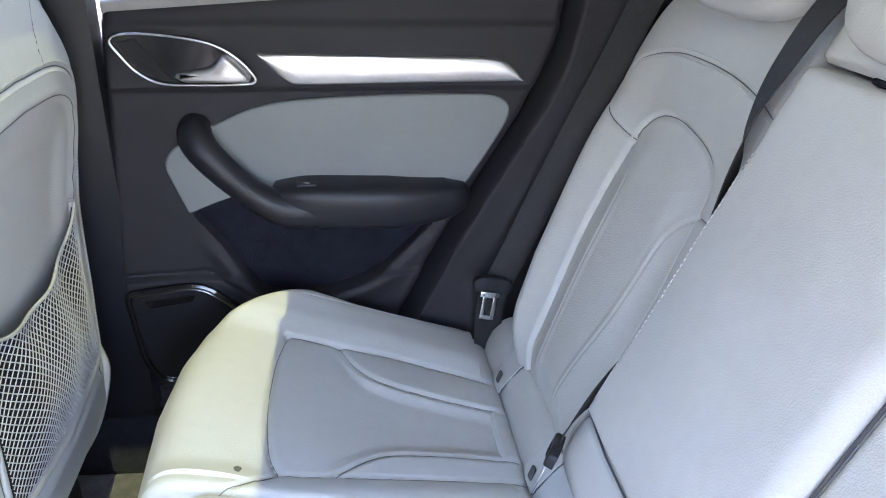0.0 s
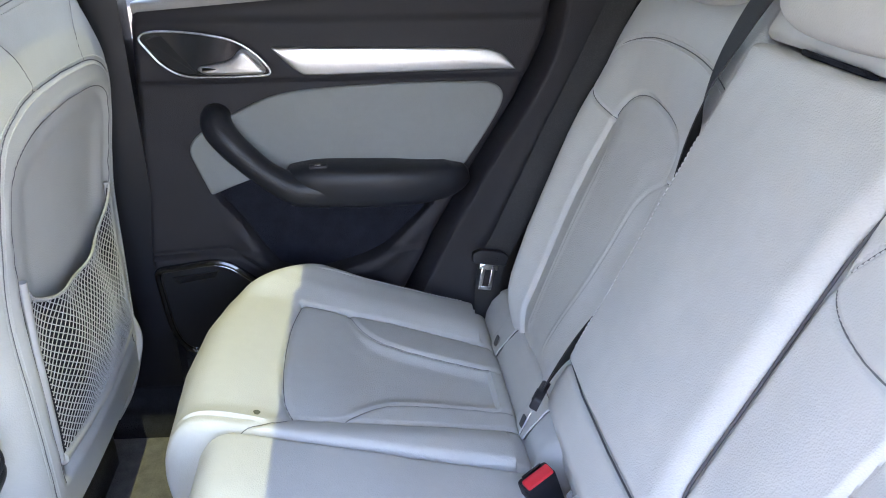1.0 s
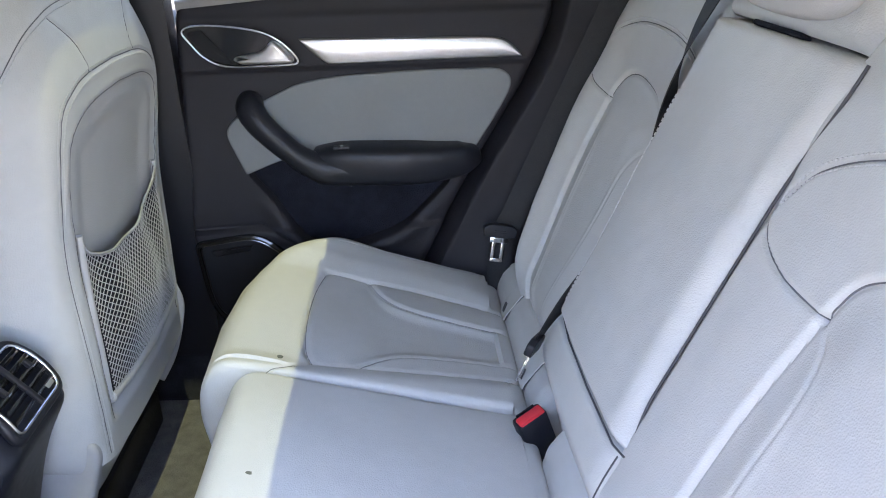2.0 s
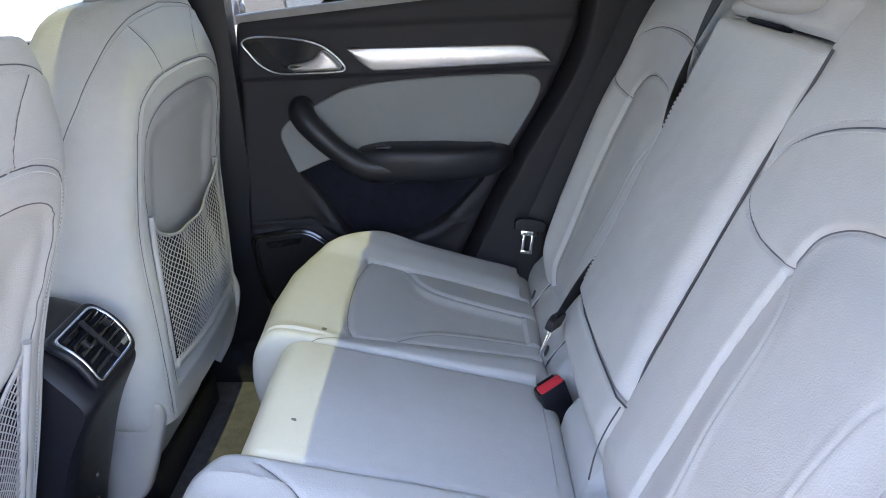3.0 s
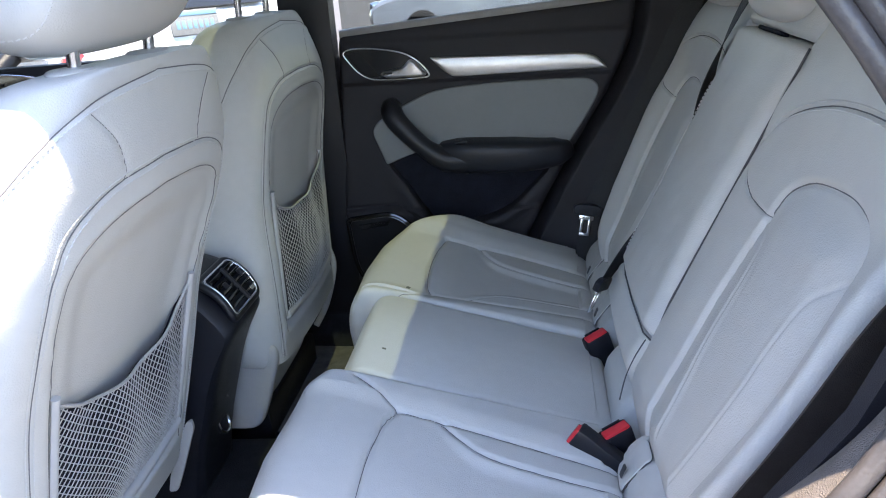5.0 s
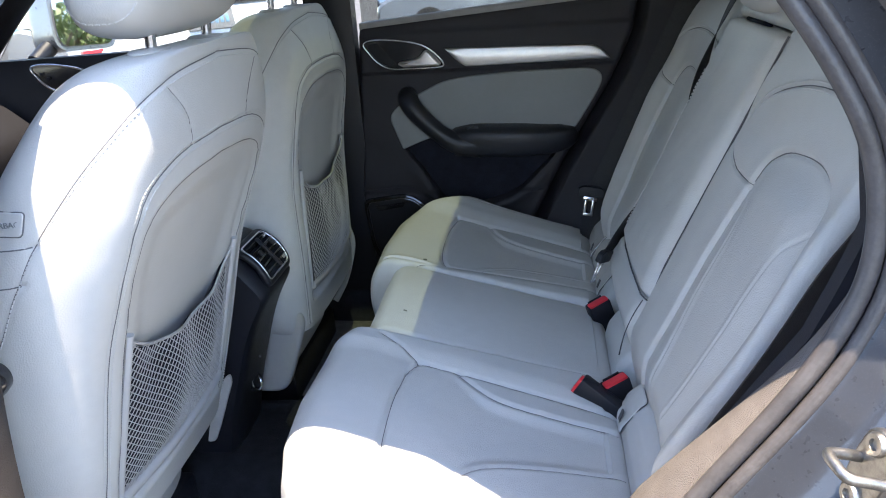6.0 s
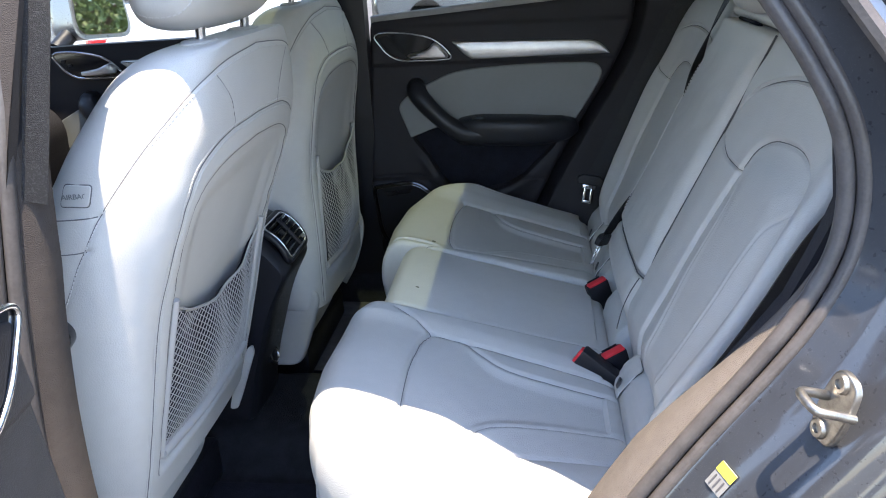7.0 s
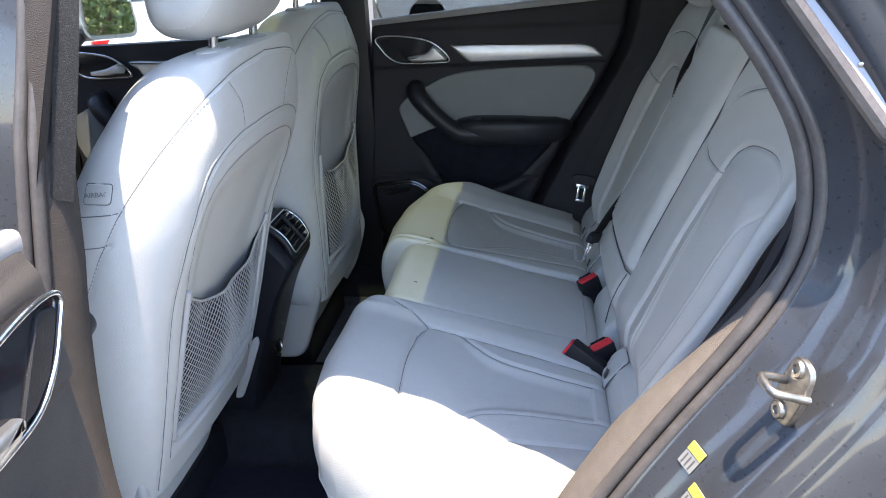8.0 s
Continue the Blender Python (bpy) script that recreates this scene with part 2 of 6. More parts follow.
class Geo:
    """Collects the faces of one mesh."""

    def __init__(self):
        self.v, self.f = [], []

    def add(self, verts, faces):
        o = len(self.v)
        self.v.extend(tuple(map(float, q)) for q in verts)
        self.f.extend(tuple(o + i for i in f) for f in faces)
        return self

    def grid(self, P, cu=False, cv=False):
        n, m = P.shape[:2]
        F = []
        for i in range(n if cu else n - 1):
            a, b = i * m, ((i + 1) % n) * m
            for j in range(m if cv else m - 1):
                k = (j + 1) % m
                F.append((a + j, b + j, b + k, a + k))
        return self.add(P.reshape(-1, 3), F)

    def shell(self, P, off):
        """A sheet with its rim and a back at the offset."""
        n, m = P.shape[:2]
        o = len(self.v)
        self.grid(P)
        rim = [(i, 0) for i in range(n)] + [(n - 1, j) for j in range(1, m)] + [(i, m - 1) for i in range(n - 2, -1, -1)] + [(0, j) for j in range(m - 2, 0, -1)]
        k = len(rim)
        b = len(self.v)
        self.v.extend(tuple(map(float, P[i, j] + np.array(off))) for i, j in rim)
        for q in range(k):
            w = (q + 1) % k
            self.f.append((o + rim[q][0] * m + rim[q][1], b + q, b + w, o + rim[w][0] * m + rim[w][1]))
        self.f.append(tuple(b + q for q in range(k)))
        return self

    def sweep(self, pts, prof, up=(0, 0, 1), closed=False, caps=True, scale=None):
        """A profile (list of side, up) swept along a line. up: one vector, or one for each point."""
        p = np.array(pts, float)
        n = len(p)
        t = np.roll(p, -1, 0) - np.roll(p, 1, 0) if closed else np.gradient(p, axis=0)
        t /= np.linalg.norm(t, axis=1)[:, None] + 1e-12
        u = np.broadcast_to(np.array(up, float), (n, 3))
        s = np.cross(t, u)
        s /= np.linalg.norm(s, axis=1)[:, None] + 1e-12
        w = np.cross(s, t)
        pr = np.array(prof, float)
        sc = np.ones(n) if scale is None else np.array(scale, float)
        P = p[:, None, :] + sc[:, None, None] * (pr[None, :, 0:1] * s[:, None, :] + pr[None, :, 1:2] * w[:, None, :])
        o, m = len(self.v), len(pr)
        self.grid(P, closed, True)
        if caps and not closed:
            self.f.append(tuple(o + j for j in range(m)))
            self.f.append(tuple(o + (n - 1) * m + j for j in range(m - 1, -1, -1)))
        return self

    def tube(self, pts, r, n=8, up=(0, 0, 1), closed=False, flat=1.0, scale=None):
        a = np.linspace(0, 2 * math.pi, n, endpoint=False)
        return self.sweep(pts, np.stack([r * np.cos(a), r * flat * np.sin(a)], 1), up, closed, scale=scale)

    def plate(self, outline, put, depth, bevel=0.002, steps=3, bulge=0.0):
        """A plate with rounded rim from a closed outline; put(a, b, h) gives the place of a point h above the base."""
        c = np.array(outline, float)
        area = 0.5 * np.sum(c[:, 0] * np.roll(c[:, 1], -1) - np.roll(c[:, 0], -1) * c[:, 1])
        if area < 0:
            c = c[::-1]
        e = np.roll(c, -1, 0) - np.roll(c, 1, 0)
        nrm = np.stack([-e[:, 1], e[:, 0]], 1) / (np.linalg.norm(e, axis=1)[:, None] + 1e-12)
        rings = [(0, 0)] + [(bevel * (1 - math.cos(q)), depth - bevel + bevel * math.sin(q)) for q in np.linspace(0, math.pi / 2, steps + 1)]
        if bulge:
            rings += [(bevel + 0.008, depth + bulge * 0.6), (bevel + 0.016, depth + bulge)]
        rings += [(rings[-1][0] + 0.0006, rings[-1][1])]
        P = np.array([[put(*(c[i] + nrm[i] * ins), h) for i in range(len(c))] for ins, h in rings], float)
        o, m = len(self.v), len(c)
        self.grid(P, False, True)
        self.f.append(tuple(o + j for j in range(m - 1, -1, -1)))
        self.f.append(tuple(o + (len(rings) - 1) * m + j for j in range(m)))
        return self

    def box(self, c, size, bevel=0.003, rot=None, seg=2):
        bm = bmesh.new()
        bmesh.ops.create_cube(bm, size=1.0)
        bmesh.ops.scale(bm, vec=size, verts=bm.verts)
        if bevel:
            bmesh.ops.bevel(bm, geom=list(bm.edges), offset=min(bevel, 0.45 * min(size)), segments=seg, profile=0.5, affect="EDGES")
        r = rot.to_3x3() if rot else Matrix.Identity(3)
        bm.verts.index_update()
        self.add([r @ v.co + Vector(c) for v in bm.verts], [[v.index for v in f.verts] for f in bm.faces])
        bm.free()
        return self

    def lathe(self, prof, m, n=24):
        """A profile (radius, height) turned about the z axis of the pose m."""
        P = np.array([[m @ Vector((r * math.cos(a), r * math.sin(a), h)) for a in np.linspace(0, 2 * math.pi, n, endpoint=False)] for r, h in prof], float)
        o = len(self.v)
        self.grid(P, False, True)
        self.f.append(tuple(o + j for j in range(n - 1, -1, -1)))
        self.f.append(tuple(o + (len(prof) - 1) * n + j for j in range(n)))
        return self

    def stitches(self, pts, r=0.0011, pitch=0.0075, fill=0.62, lift=None):
        """Short threads along a line."""
        p = np.array(pts, float)
        d = np.concatenate([[0], np.cumsum(np.linalg.norm(np.diff(p, axis=0), axis=1))])
        for s in np.arange(0, d[-1] - pitch * fill, pitch):
            a, b = (np.array([np.interp(q, d, p[:, k]) for k in range(3)]) for q in (s, s + pitch * fill))
            up = np.array(lift if lift is not None else (0, 0, 1), float)
            self.tube([a, (a + b) / 2 + up * r * 0.7, b], r, 5, up=(0.31, 0.2, 0.9))
        return self


def thing(name, at, label, category, group="", kind=""):
    ob = new(name)
    ob.empty_display_size = 0.1
    ob.matrix_basis = Matrix.Translation(XF[-1] @ Vector(at))
    return tagged(ob, label, category, group, kind)


def part(name, geo, mat, parent=None, label="", smooth=True, sharp=40, kind=""):
    me = bpy.data.meshes.new(name)
    flip = XF[-1].determinant() < 0
    vs = [tuple(XF[-1] @ Vector(q)) for q in geo.v]
    me.from_pydata(vs, [], [f[::-1] for f in geo.f] if flip else geo.f)
    me.validate()
    bm = bmesh.new()
    bm.from_mesh(me)
    if len(bm.faces) < 6000:
        bmesh.ops.recalc_face_normals(bm, faces=bm.faces)
    for f in bm.faces:
        f.smooth = smooth
    if smooth:
        lim = radians(sharp)
        for e in bm.edges:
            if len(e.link_faces) == 2 and e.calc_face_angle(0) > lim:
                e.smooth = False
    bm.to_mesh(me)
    bm.free()
    me.materials.append(mat)
    ob = new(name, me)
    if parent is not None:
        ob.parent = parent
        root = parent
        if parent.data is None:
            ob.matrix_parent_inverse = parent.matrix_basis.inverted()
    if kind or name in ("stitching", "rain_drop", "scuff", "pocket_net", "grip_rib", "badge_mark"):
        ob["kind"] = "stuff"
    if label:
        ob["label"] = label
    return ob


def setting(name, geo, mat, label, category, smooth=True):
    return tagged(part(name, geo, mat, None, "", smooth), label, category, "", "structure")


# ---------------------------------------------------------------- rear seat: cushion
def cush_profile(w):
    """Place (x, z) and normal of the bench's top along its length, w from the lower front edge to the back."""
    c = smooth_curve([(0.195, 0.44), (0.172, 0.50), (0.157, 0.57), (0.152, 0.625), (0.163, 0.672), (0.195, 0.697), (0.25, 0.688),
                      (0.32, 0.669), (0.40, 0.649), (0.50, 0.624), (0.58, 0.604), (0.612, 0.594), (0.624, 0.575), (0.626, 0.54)], 12)
    s = np.concatenate([[0], np.cumsum(np.linalg.norm(np.diff(c, axis=0), axis=1))])
    q = w * s[-1]
    x, z = np.interp(q, s, c[:, 0]), np.interp(q, s, c[:, 1])
    t = np.gradient(c, axis=0)
    t /= np.linalg.norm(t, axis=1)[:, None]
    return x, z, np.interp(q, s, -t[:, 1]), np.interp(q, s, t[:, 0])


# seams of an outer seat as (x, s), s the distance from the car's middle
C_FRONT = smooth_curve([(0.302, 0.205), (0.288, 0.24), (0.281, 0.31), (0.281, 0.38), (0.286, 0.45), (0.298, 0.508)])
C_BOL_IN = smooth_curve([(0.302, 0.205), (0.37, 0.212), (0.48, 0.226), (0.615, 0.243)])
C_BOL_OUT = smooth_curve([(0.298, 0.508), (0.374, 0.504), (0.461, 0.498), (0.531, 0.483), (0.618, 0.465)])
C_DISH_IN = smooth_curve([(0.365, 0.212), (0.40, 0.245), (0.44, 0.268), (0.52, 0.28), (0.615, 0.287)])
C_DISH_OUT = smooth_curve([(0.374, 0.504), (0.40, 0.455), (0.44, 0.428), (0.52, 0.408), (0.615, 0.394)])
C_NOSE = smooth_curve([(0.302, 0.205), (0.272, 0.180), (0.23, 0.152)])


def at_x(curve, X):
    return np.interp(X, curve[:, 0], curve[:, 1])


def cushion_section(name, parent, y0, y1, sign, outer, label):
    nw, ny = 190, max(40, int(abs(y1 - y0) / 0.0035))
    W, S = np.meshgrid(np.linspace(0, 1, nw), np.linspace(y0, y1, ny), indexing="ij")
    x, z, nx, nz = cush_profile(W)
    top = step(x, 0.155, 0.20) * (z > 0.6)
    edge0, edge1 = S - y0, y1 - S
    if outer:
        shift = np.interp(S, [0.13, 0.17, 0.33, 0.43, 0.50, 0.54, 0.57, 0.60, 0.625], [0.004, -0.017, -0.023, -0.014, 0.006, 0.030, 0.060, 0.103, 0.155])
        shift = shift + 0.003 * (sign > 0)
        fade = np.clip((0.60 - x) / 0.44, 0, 1) ** 1.3
        X = x + shift * fade
        d = 0.012 * step(S, at_x(C_BOL_OUT, X) - 0.01, at_x(C_BOL_OUT, X) + 0.05) * top
        d += 0.010 * step(-S, -at_x(C_BOL_IN, X) - 0.01, -at_x(C_BOL_IN, X) + 0.04) * top
        dish = step(S, at_x(C_DISH_IN, X) - 0.006, at_x(C_DISH_IN, X) + 0.03) * step(-S, -at_x(C_DISH_OUT, X) - 0.006, -at_x(C_DISH_OUT, X) + 0.03) * step(X, 0.33, 0.42)
        d -= 0.010 * dish * top
        d += 0.006 * np.sin(np.clip((X - 0.15) / 0.135, 0, 1) * math.pi) * step(-X, -0.292, -0.275) * (S > 0.18)
        lines = [(C_FRONT, 0.0065, 0.0036), (C_BOL_IN, 0.005, 0.0034), (C_BOL_OUT, 0.006, 0.0034), (C_DISH_IN, 0.005, 0.0038), (C_DISH_OUT, 0.005, 0.0038), (C_NOSE, 0.0045, 0.0032)]
        for c, a, wd in lines:
            d -= a * gauss(dist(X, S, c), wd) * (z > 0.585)
        side = 0.04
    else:
        X = x + 0.031 * np.clip((0.62 - x) / 0.46, 0, 1) ** 1.2
        d = 0.008 * np.sin(np.clip((S - y0) / (y1 - y0), 0, 1) * math.pi) * top
        side = 0.012
    d += 0.0012 * waves(X, S, 0.09, 3 + int(outer)) + 0.0003 * waves(X, S, 0.025, 9)
    # rounded edges of the section
    r0 = 0.012
    q0 = np.clip(1 - edge0 / r0, 0, 1)
    d -= r0 * (1 - np.sqrt(1 - q0 * q0 * 0.98))
    q1 = np.clip(1 - edge1 / side, 0, 1)
    d -= side * (1 - np.sqrt(1 - q1 * q1 * 0.98)) * (0.9 if outer else 1)
    Y = sign * S
    P = np.stack([X + d * nx, Y, z + d * nz], 2)
    g = Geo().shell(P, (0.05, 0, -0.12))
    ob = part(name, g, LEATHER, parent, label)

    def on(curve, up=0.0006):
        """Lay a line of (x, s) on this section's top."""
        out = []
        for cx, cs in curve:
            fj = float(np.clip((cs - y0) / (y1 - y0) * (ny - 1), 0, ny - 1.001))
            j = int(fj)
            col = P[80:, j] * (1 - fj + j) + P[80:, j + 1] * (fj - j)
            out.append((cx, sign * cs, float(np.interp(cx, col[:, 0], col[:, 2])) + up))
        return np.array(out)
    return ob, on


bench = thing("rear_seat_bench", (0.4, 0, 0.40), "pale grey leather rear bench cushion with stitched seams", "car seat")
for sgn, lab in ((1, "pale grey leather outer seat cushion"), (-1, "pale grey leather outer seat cushion beside the open door")):
    ob, on = cushion_section("outer_cushion", bench, 0.158 if sgn > 0 else 0.138, 0.625, sgn, True, lab)
    g = Geo()
    edge = smooth_curve([(0.26, 0.583), (0.32, 0.597), (0.42, 0.604), (0.52, 0.604), (0.58, 0.602)])
    g.stitches(on(edge), 0.0009, 0.0065)
    part("stitching", g, THREAD, ob, "pale stitched thread")
    # thin grey tubes draw the crease shadow along the seams
    g = Geo()
    for c in (C_FRONT, C_BOL_OUT, C_BOL_IN, C_DISH_IN, C_DISH_OUT, C_NOSE):
        g.tube(on(c, 0.0), 0.0007, 6, up=(0.31, 0.2, 0.9))
    part("seam", g, SEAM_SHADE, ob, "sunken seam, its crease shade drawn in grey")
    if sgn > 0:      # a dark rubbed spot on the sunlit nose
        p = on([(0.257, 0.195)], 0.0004)[0]
        spot = [(p[0] + 0.0042 * (1 + 0.2 * math.sin(3 * a)) * math.cos(a), p[1] + 0.0048 * math.sin(a)) for a in np.linspace(0, 2 * math.pi, 16, endpoint=False)]
        part("scuff", Geo().plate(spot, lambda a, b, h: (a, b, p[2] - (a - p[0]) * 0.2 + h + 0.0004), 0.001, 0.0003, 1), STAIN, ob, "small grey scuff mark")
    # welt along the foot of the nose
    g = Geo()
    sh = lambda s: np.interp(s, [0.13, 0.17, 0.33, 0.43, 0.50, 0.54, 0.57, 0.60, 0.625], [0.004, -0.017, -0.023, -0.014, 0.006, 0.030, 0.060, 0.103, 0.155])
    g.tube([(0.157 + sh(s) + 0.010 * (sgn > 0) - 0.001, sgn * s, 0.555 + 0.01 * (s > 0.5) * (s - 0.5) / 0.1) for s in np.linspace(0.16, 0.60, 50)], 0.0025, 6)
    part("welt", g, LEATHER, ob)
mid_cushion, on = cushion_section("centre_cushion", bench, -0.136, 0.156, 1, False, "pale grey leather centre seat cushion with dark scuffs")
g = Geo()
for (sx, sy, r) in ((0.256, -0.083, 0.0058), (0.258, -0.063, 0.0036), (0.240, 0.09, 0.002)):
    p = on([(sx, sy)], 0.0004)[0]
    out = [(p[0] + r * (1 + 0.2 * math.sin(3 * a + sx * 90)) * math.cos(a), p[1] + r * (1 + 0.15 * math.cos(2 * a)) * math.sin(a)) for a in np.linspace(0, 2 * math.pi, 18, endpoint=False)]
    g.plate(out, lambda a, b, h, p=p: (a, b, p[2] - (a - p[0]) * 0.27 + h + 0.0005), 0.0010, 0.0003, 1)
part("scuff", g, STAIN, mid_cushion, "small grey scuff marks")
# the seat's base below the leather
g = Geo()
g.box((0.42, 0, 0.43), (0.42, 1.18, 0.16), 0.02)
part("seat_base", g, CARPET, bench, "black carpeted base")


# the roll between cushion and backrest, with its child-seat anchor flaps
def rear_roll(y0, y1, label):
    n, m = max(30, int(abs(y1 - y0) / 0.005)), 40
    U, V = np.meshgrid(np.linspace(0, 1, n), np.linspace(0, 1, m), indexing="ij")
    Y = y0 + (y1 - y0) * U
    a = V * math.pi * 0.85 - 0.25
    rx, rz = 0.042, 0.05
    e = 1 - 0.35 * (np.clip(1 - U * abs(y1 - y0) / 0.02, 0, 1) ** 2 + np.clip(1 - (1 - U) * abs(y1 - y0) / 0.02, 0, 1) ** 2)
    X = 0.662 - rx * e * np.cos(a) + 0.0012 * waves(Y, V, 0.06, 5)
    Z = 0.575 + rz * e * np.sin(a) + 0.03 * V
    return part("rear_roll", Geo().shell(np.stack([X, Y, Z], 2), (0.03, 0, -0.03)), LEATHER, bench, label)


rear_roll(0.150, 0.60, "")
rear_roll(-0.125, 0.072, "")
rear_roll(-0.60, -0.205, "")


def anchor_flap(y, parent):
    """Leather flap over a child-seat anchor, with a small printed badge."""
    def put(a, b, h):
        q = 0.25 + b / 0.095 * 1.75
        return (0.6615 - (0.0440 + h) * math.cos(q - 0.25), y + a, 0.575 + (0.0518 + h) * math.sin(q - 0.25) + 0.03 * (q / 2.67))
    o = rounded([(-0.024, 0.012), (0.024, 0.012), (0.026, 0.080), (-0.026, 0.080)], 0.012, 8)
    ob = part("anchor_flap", Geo().plate(o, put, 0.0035, 0.0018), LEATHER, parent, "grey leather flap over a child-seat anchor")
    part("flap_edge", Geo().tube([put(a, b, 0.0008) for a, b in o], 0.0011, 6, up=(-0.8, 0, 0.5), closed=True), SEAM, ob, "dark edge of the flap")
    b = rounded([(-0.008, 0.022), (0.006, 0.020), (0.008, 0.036), (-0.006, 0.038)], 0.003)
    part("badge", Geo().plate(b, lambda a, c, h: put(a, c, h + 0.0032), 0.0010, 0.0004, 1), SEAM, ob, "small dark printed badge")


for y in (0.462, 0.242, -0.262, -0.47):
    anchor_flap(y, bench)


# ---------------------------------------------------------------- rear seat: backrests
BK0, BKU, BKN = np.array((0.618, 0.0, 0.60)), np.array((0.416, 0.0, 0.909)), np.array((-0.909, 0.0, 0.416))

# seams of an outer backrest as (s, v): s from the car's middle, v up the slope
B_ARCH = smooth_curve([(0.243, 0.408), (0.255, 0.445), (0.285, 0.466), (0.33, 0.478), (0.40, 0.484), (0.45, 0.474), (0.476, 0.452), (0.482, 0.428)])
B_IN = smooth_curve([(0.228, 0.05), (0.224, 0.14), (0.226, 0.27), (0.236, 0.36), (0.243, 0.408)])
B_OUT = smooth_curve([(0.425, 0.05), (0.446, 0.14), (0.472, 0.245), (0.483, 0.349), (0.482, 0.428)])
B_IN2 = smooth_curve([(0.297, 0.05), (0.294, 0.14), (0.280, 0.239), (0.279, 0.34), (0.270, 0.378), (0.256, 0.396), (0.245, 0.404)])
B_OUT2 = smooth_curve([(0.375, 0.05), (0.398, 0.14), (0.418, 0.25), (0.424, 0.312), (0.436, 0.375), (0.458, 0.405), (0.478, 0.424)])
B_TOP = smooth_curve([(0.104, 0.440), (0.120, 0.474), (0.145, 0.505), (0.20, 0.534), (0.27, 0.553), (0.35, 0.561), (0.44, 0.560), (0.50, 0.551), (0.555, 0.525), (0.585, 0.475)])
B_TIE_IN = smooth_curve([(0.104, 0.448), (0.13, 0.425), (0.18, 0.411), (0.243, 0.408)])
B_TIE_OUT = smooth_curve([(0.482, 0.428), (0.53, 0.434), (0.565, 0.445), (0.595, 0.465)])


def back_place(Y, V, D):
    return BK0 + np.multiply.outer(V, BKU) + np.multiply.outer(D, BKN) + np.multiply.outer(Y, np.array((0.0, 1.0, 0.0)))


def outer_back(parent, sign, s0, label):
    nu, nv = 210, 290
    U, V = np.meshgrid(np.linspace(0, 1, nu), np.linspace(0, 0.71, nv), indexing="ij")
    so = np.interp(V, [0, 0.06, 0.12, 0.2, 0.32, 0.45, 0.6, 0.71], [0.45, 0.492, 0.530, 0.560, 0.586, 0.604, 0.618, 0.605])
    if sign < 0:
        so = np.interp(V, [0, 0.1, 0.3, 0.44, 0.6, 0.71], [0.500, 0.512, 0.526, 0.545, 0.565, 0.56])
    S = s0 + U * (so - s0)
    c_out = np.interp(V, B_OUT[:, 1], B_OUT[:, 0])
    c_in = np.interp(V, B_IN[:, 1], B_IN[:, 0])
    low = step(-V, -0.64, -0.36)
    d = 0.026 * step(S, c_out - 0.01, c_out + 0.075) * low
    d += 0.006 * step(-S, -c_in - 0.01, -c_in + 0.07) * low
    lobe = np.vstack([B_IN, B_ARCH, B_OUT[::-1]])
    sd = signed(S, V, lobe)
    d += -0.005 * step(sd, -0.003, 0.004) + 0.010 * step(sd, 0.003, 0.07)
    dish = np.vstack([B_IN2, B_ARCH[2:-2], B_OUT2[::-1]])
    d -= 0.0035 * step(signed(S, V, dish), -0.003, 0.016) * step(-V, -0.44, -0.30)
    d += 0.010 * step(V, 0.45, 0.56) * step(-V, -0.66, -0.57)
    for c, a, w in ((B_ARCH, 0.0050, 0.0034), (B_IN, 0.0045, 0.0032), (B_OUT, 0.0045, 0.0032), (B_IN2, 0.0020, 0.0030), (B_OUT2, 0.0020, 0.0030),
                    (B_TOP, 0.0036, 0.0026), (B_TIE_IN, 0.0036, 0.0026), (B_TIE_OUT, 0.0036 if sign > 0 else 0, 0.0026)):
        d -= a * gauss(dist(S, V, c), w)
    d += 0.0012 * waves(S, V, 0.11, 21 + sign) + 0.0003 * waves(S, V, 0.03, 5)
    r = 0.045 if sign > 0 else 0.018
    q = np.clip(1 - (so - S) / r, 0, 1)
    d -= r * (1 - np.sqrt(1 - 0.99 * q * q)) * 1.2
    q = np.clip(1 - (S - s0) / 0.012, 0, 1)
    d -= 0.012 * (1 - np.sqrt(1 - 0.98 * q * q))
    q = np.clip((V - 0.63) / 0.08, 0, 1)
    d -= 0.09 * (1 - np.sqrt(1 - 0.97 * q * q))
    q = np.clip(1 - V / 0.10, 0, 1)
    d -= 0.055 * q ** 1.5
    P = back_place(sign * S, V, d)
    ob = part("backrest_cushion", Geo().shell(P, (0.09, 0 if sign > 0 else 0.03, -0.02)), LEATHER, parent, label)

    if sign < 0:      # the dark flank of the backrest, past its leather edge
        vs = np.linspace(0.03, 0.62, 40)
        e = np.interp(vs, V[0], so[0])
        d0 = np.interp(vs, V[0], d[-1])
        Q = np.array([[tuple(back_place(np.array(sign * (e[k] + 0.0015 - 0.02 * q)), np.array(vs[k]), np.array(d0[k] - 0.004 - 0.09 * q))) for q in np.linspace(0, 1, 6)] for k in range(40)])
        part("flank_panel", Geo().shell(Q, (0.0, 0.008, 0.0)), PILLAR, parent, "dark cloth side of the backrest")

    def on(curve, up=0.0004):
        """Lay a line of (s, v) on the cushion, as far as it reaches."""
        out = []
        for s, v in curve:
            fj = v / 0.71 * (nv - 1)
            fi = (s - s0) / (float(np.interp(v, V[0], so[0])) - s0) * (nu - 1)
            if 2 <= fi <= nu - 2 and 2 <= fj <= nv - 2:
                i, j = int(fi), int(fj)
                p, q = fi - i, fj - j
                out.append((P[i, j] * (1 - p) + P[i + 1, j] * p) * (1 - q) + (P[i, j + 1] * (1 - p) + P[i + 1, j + 1] * p) * q + BKN * up)
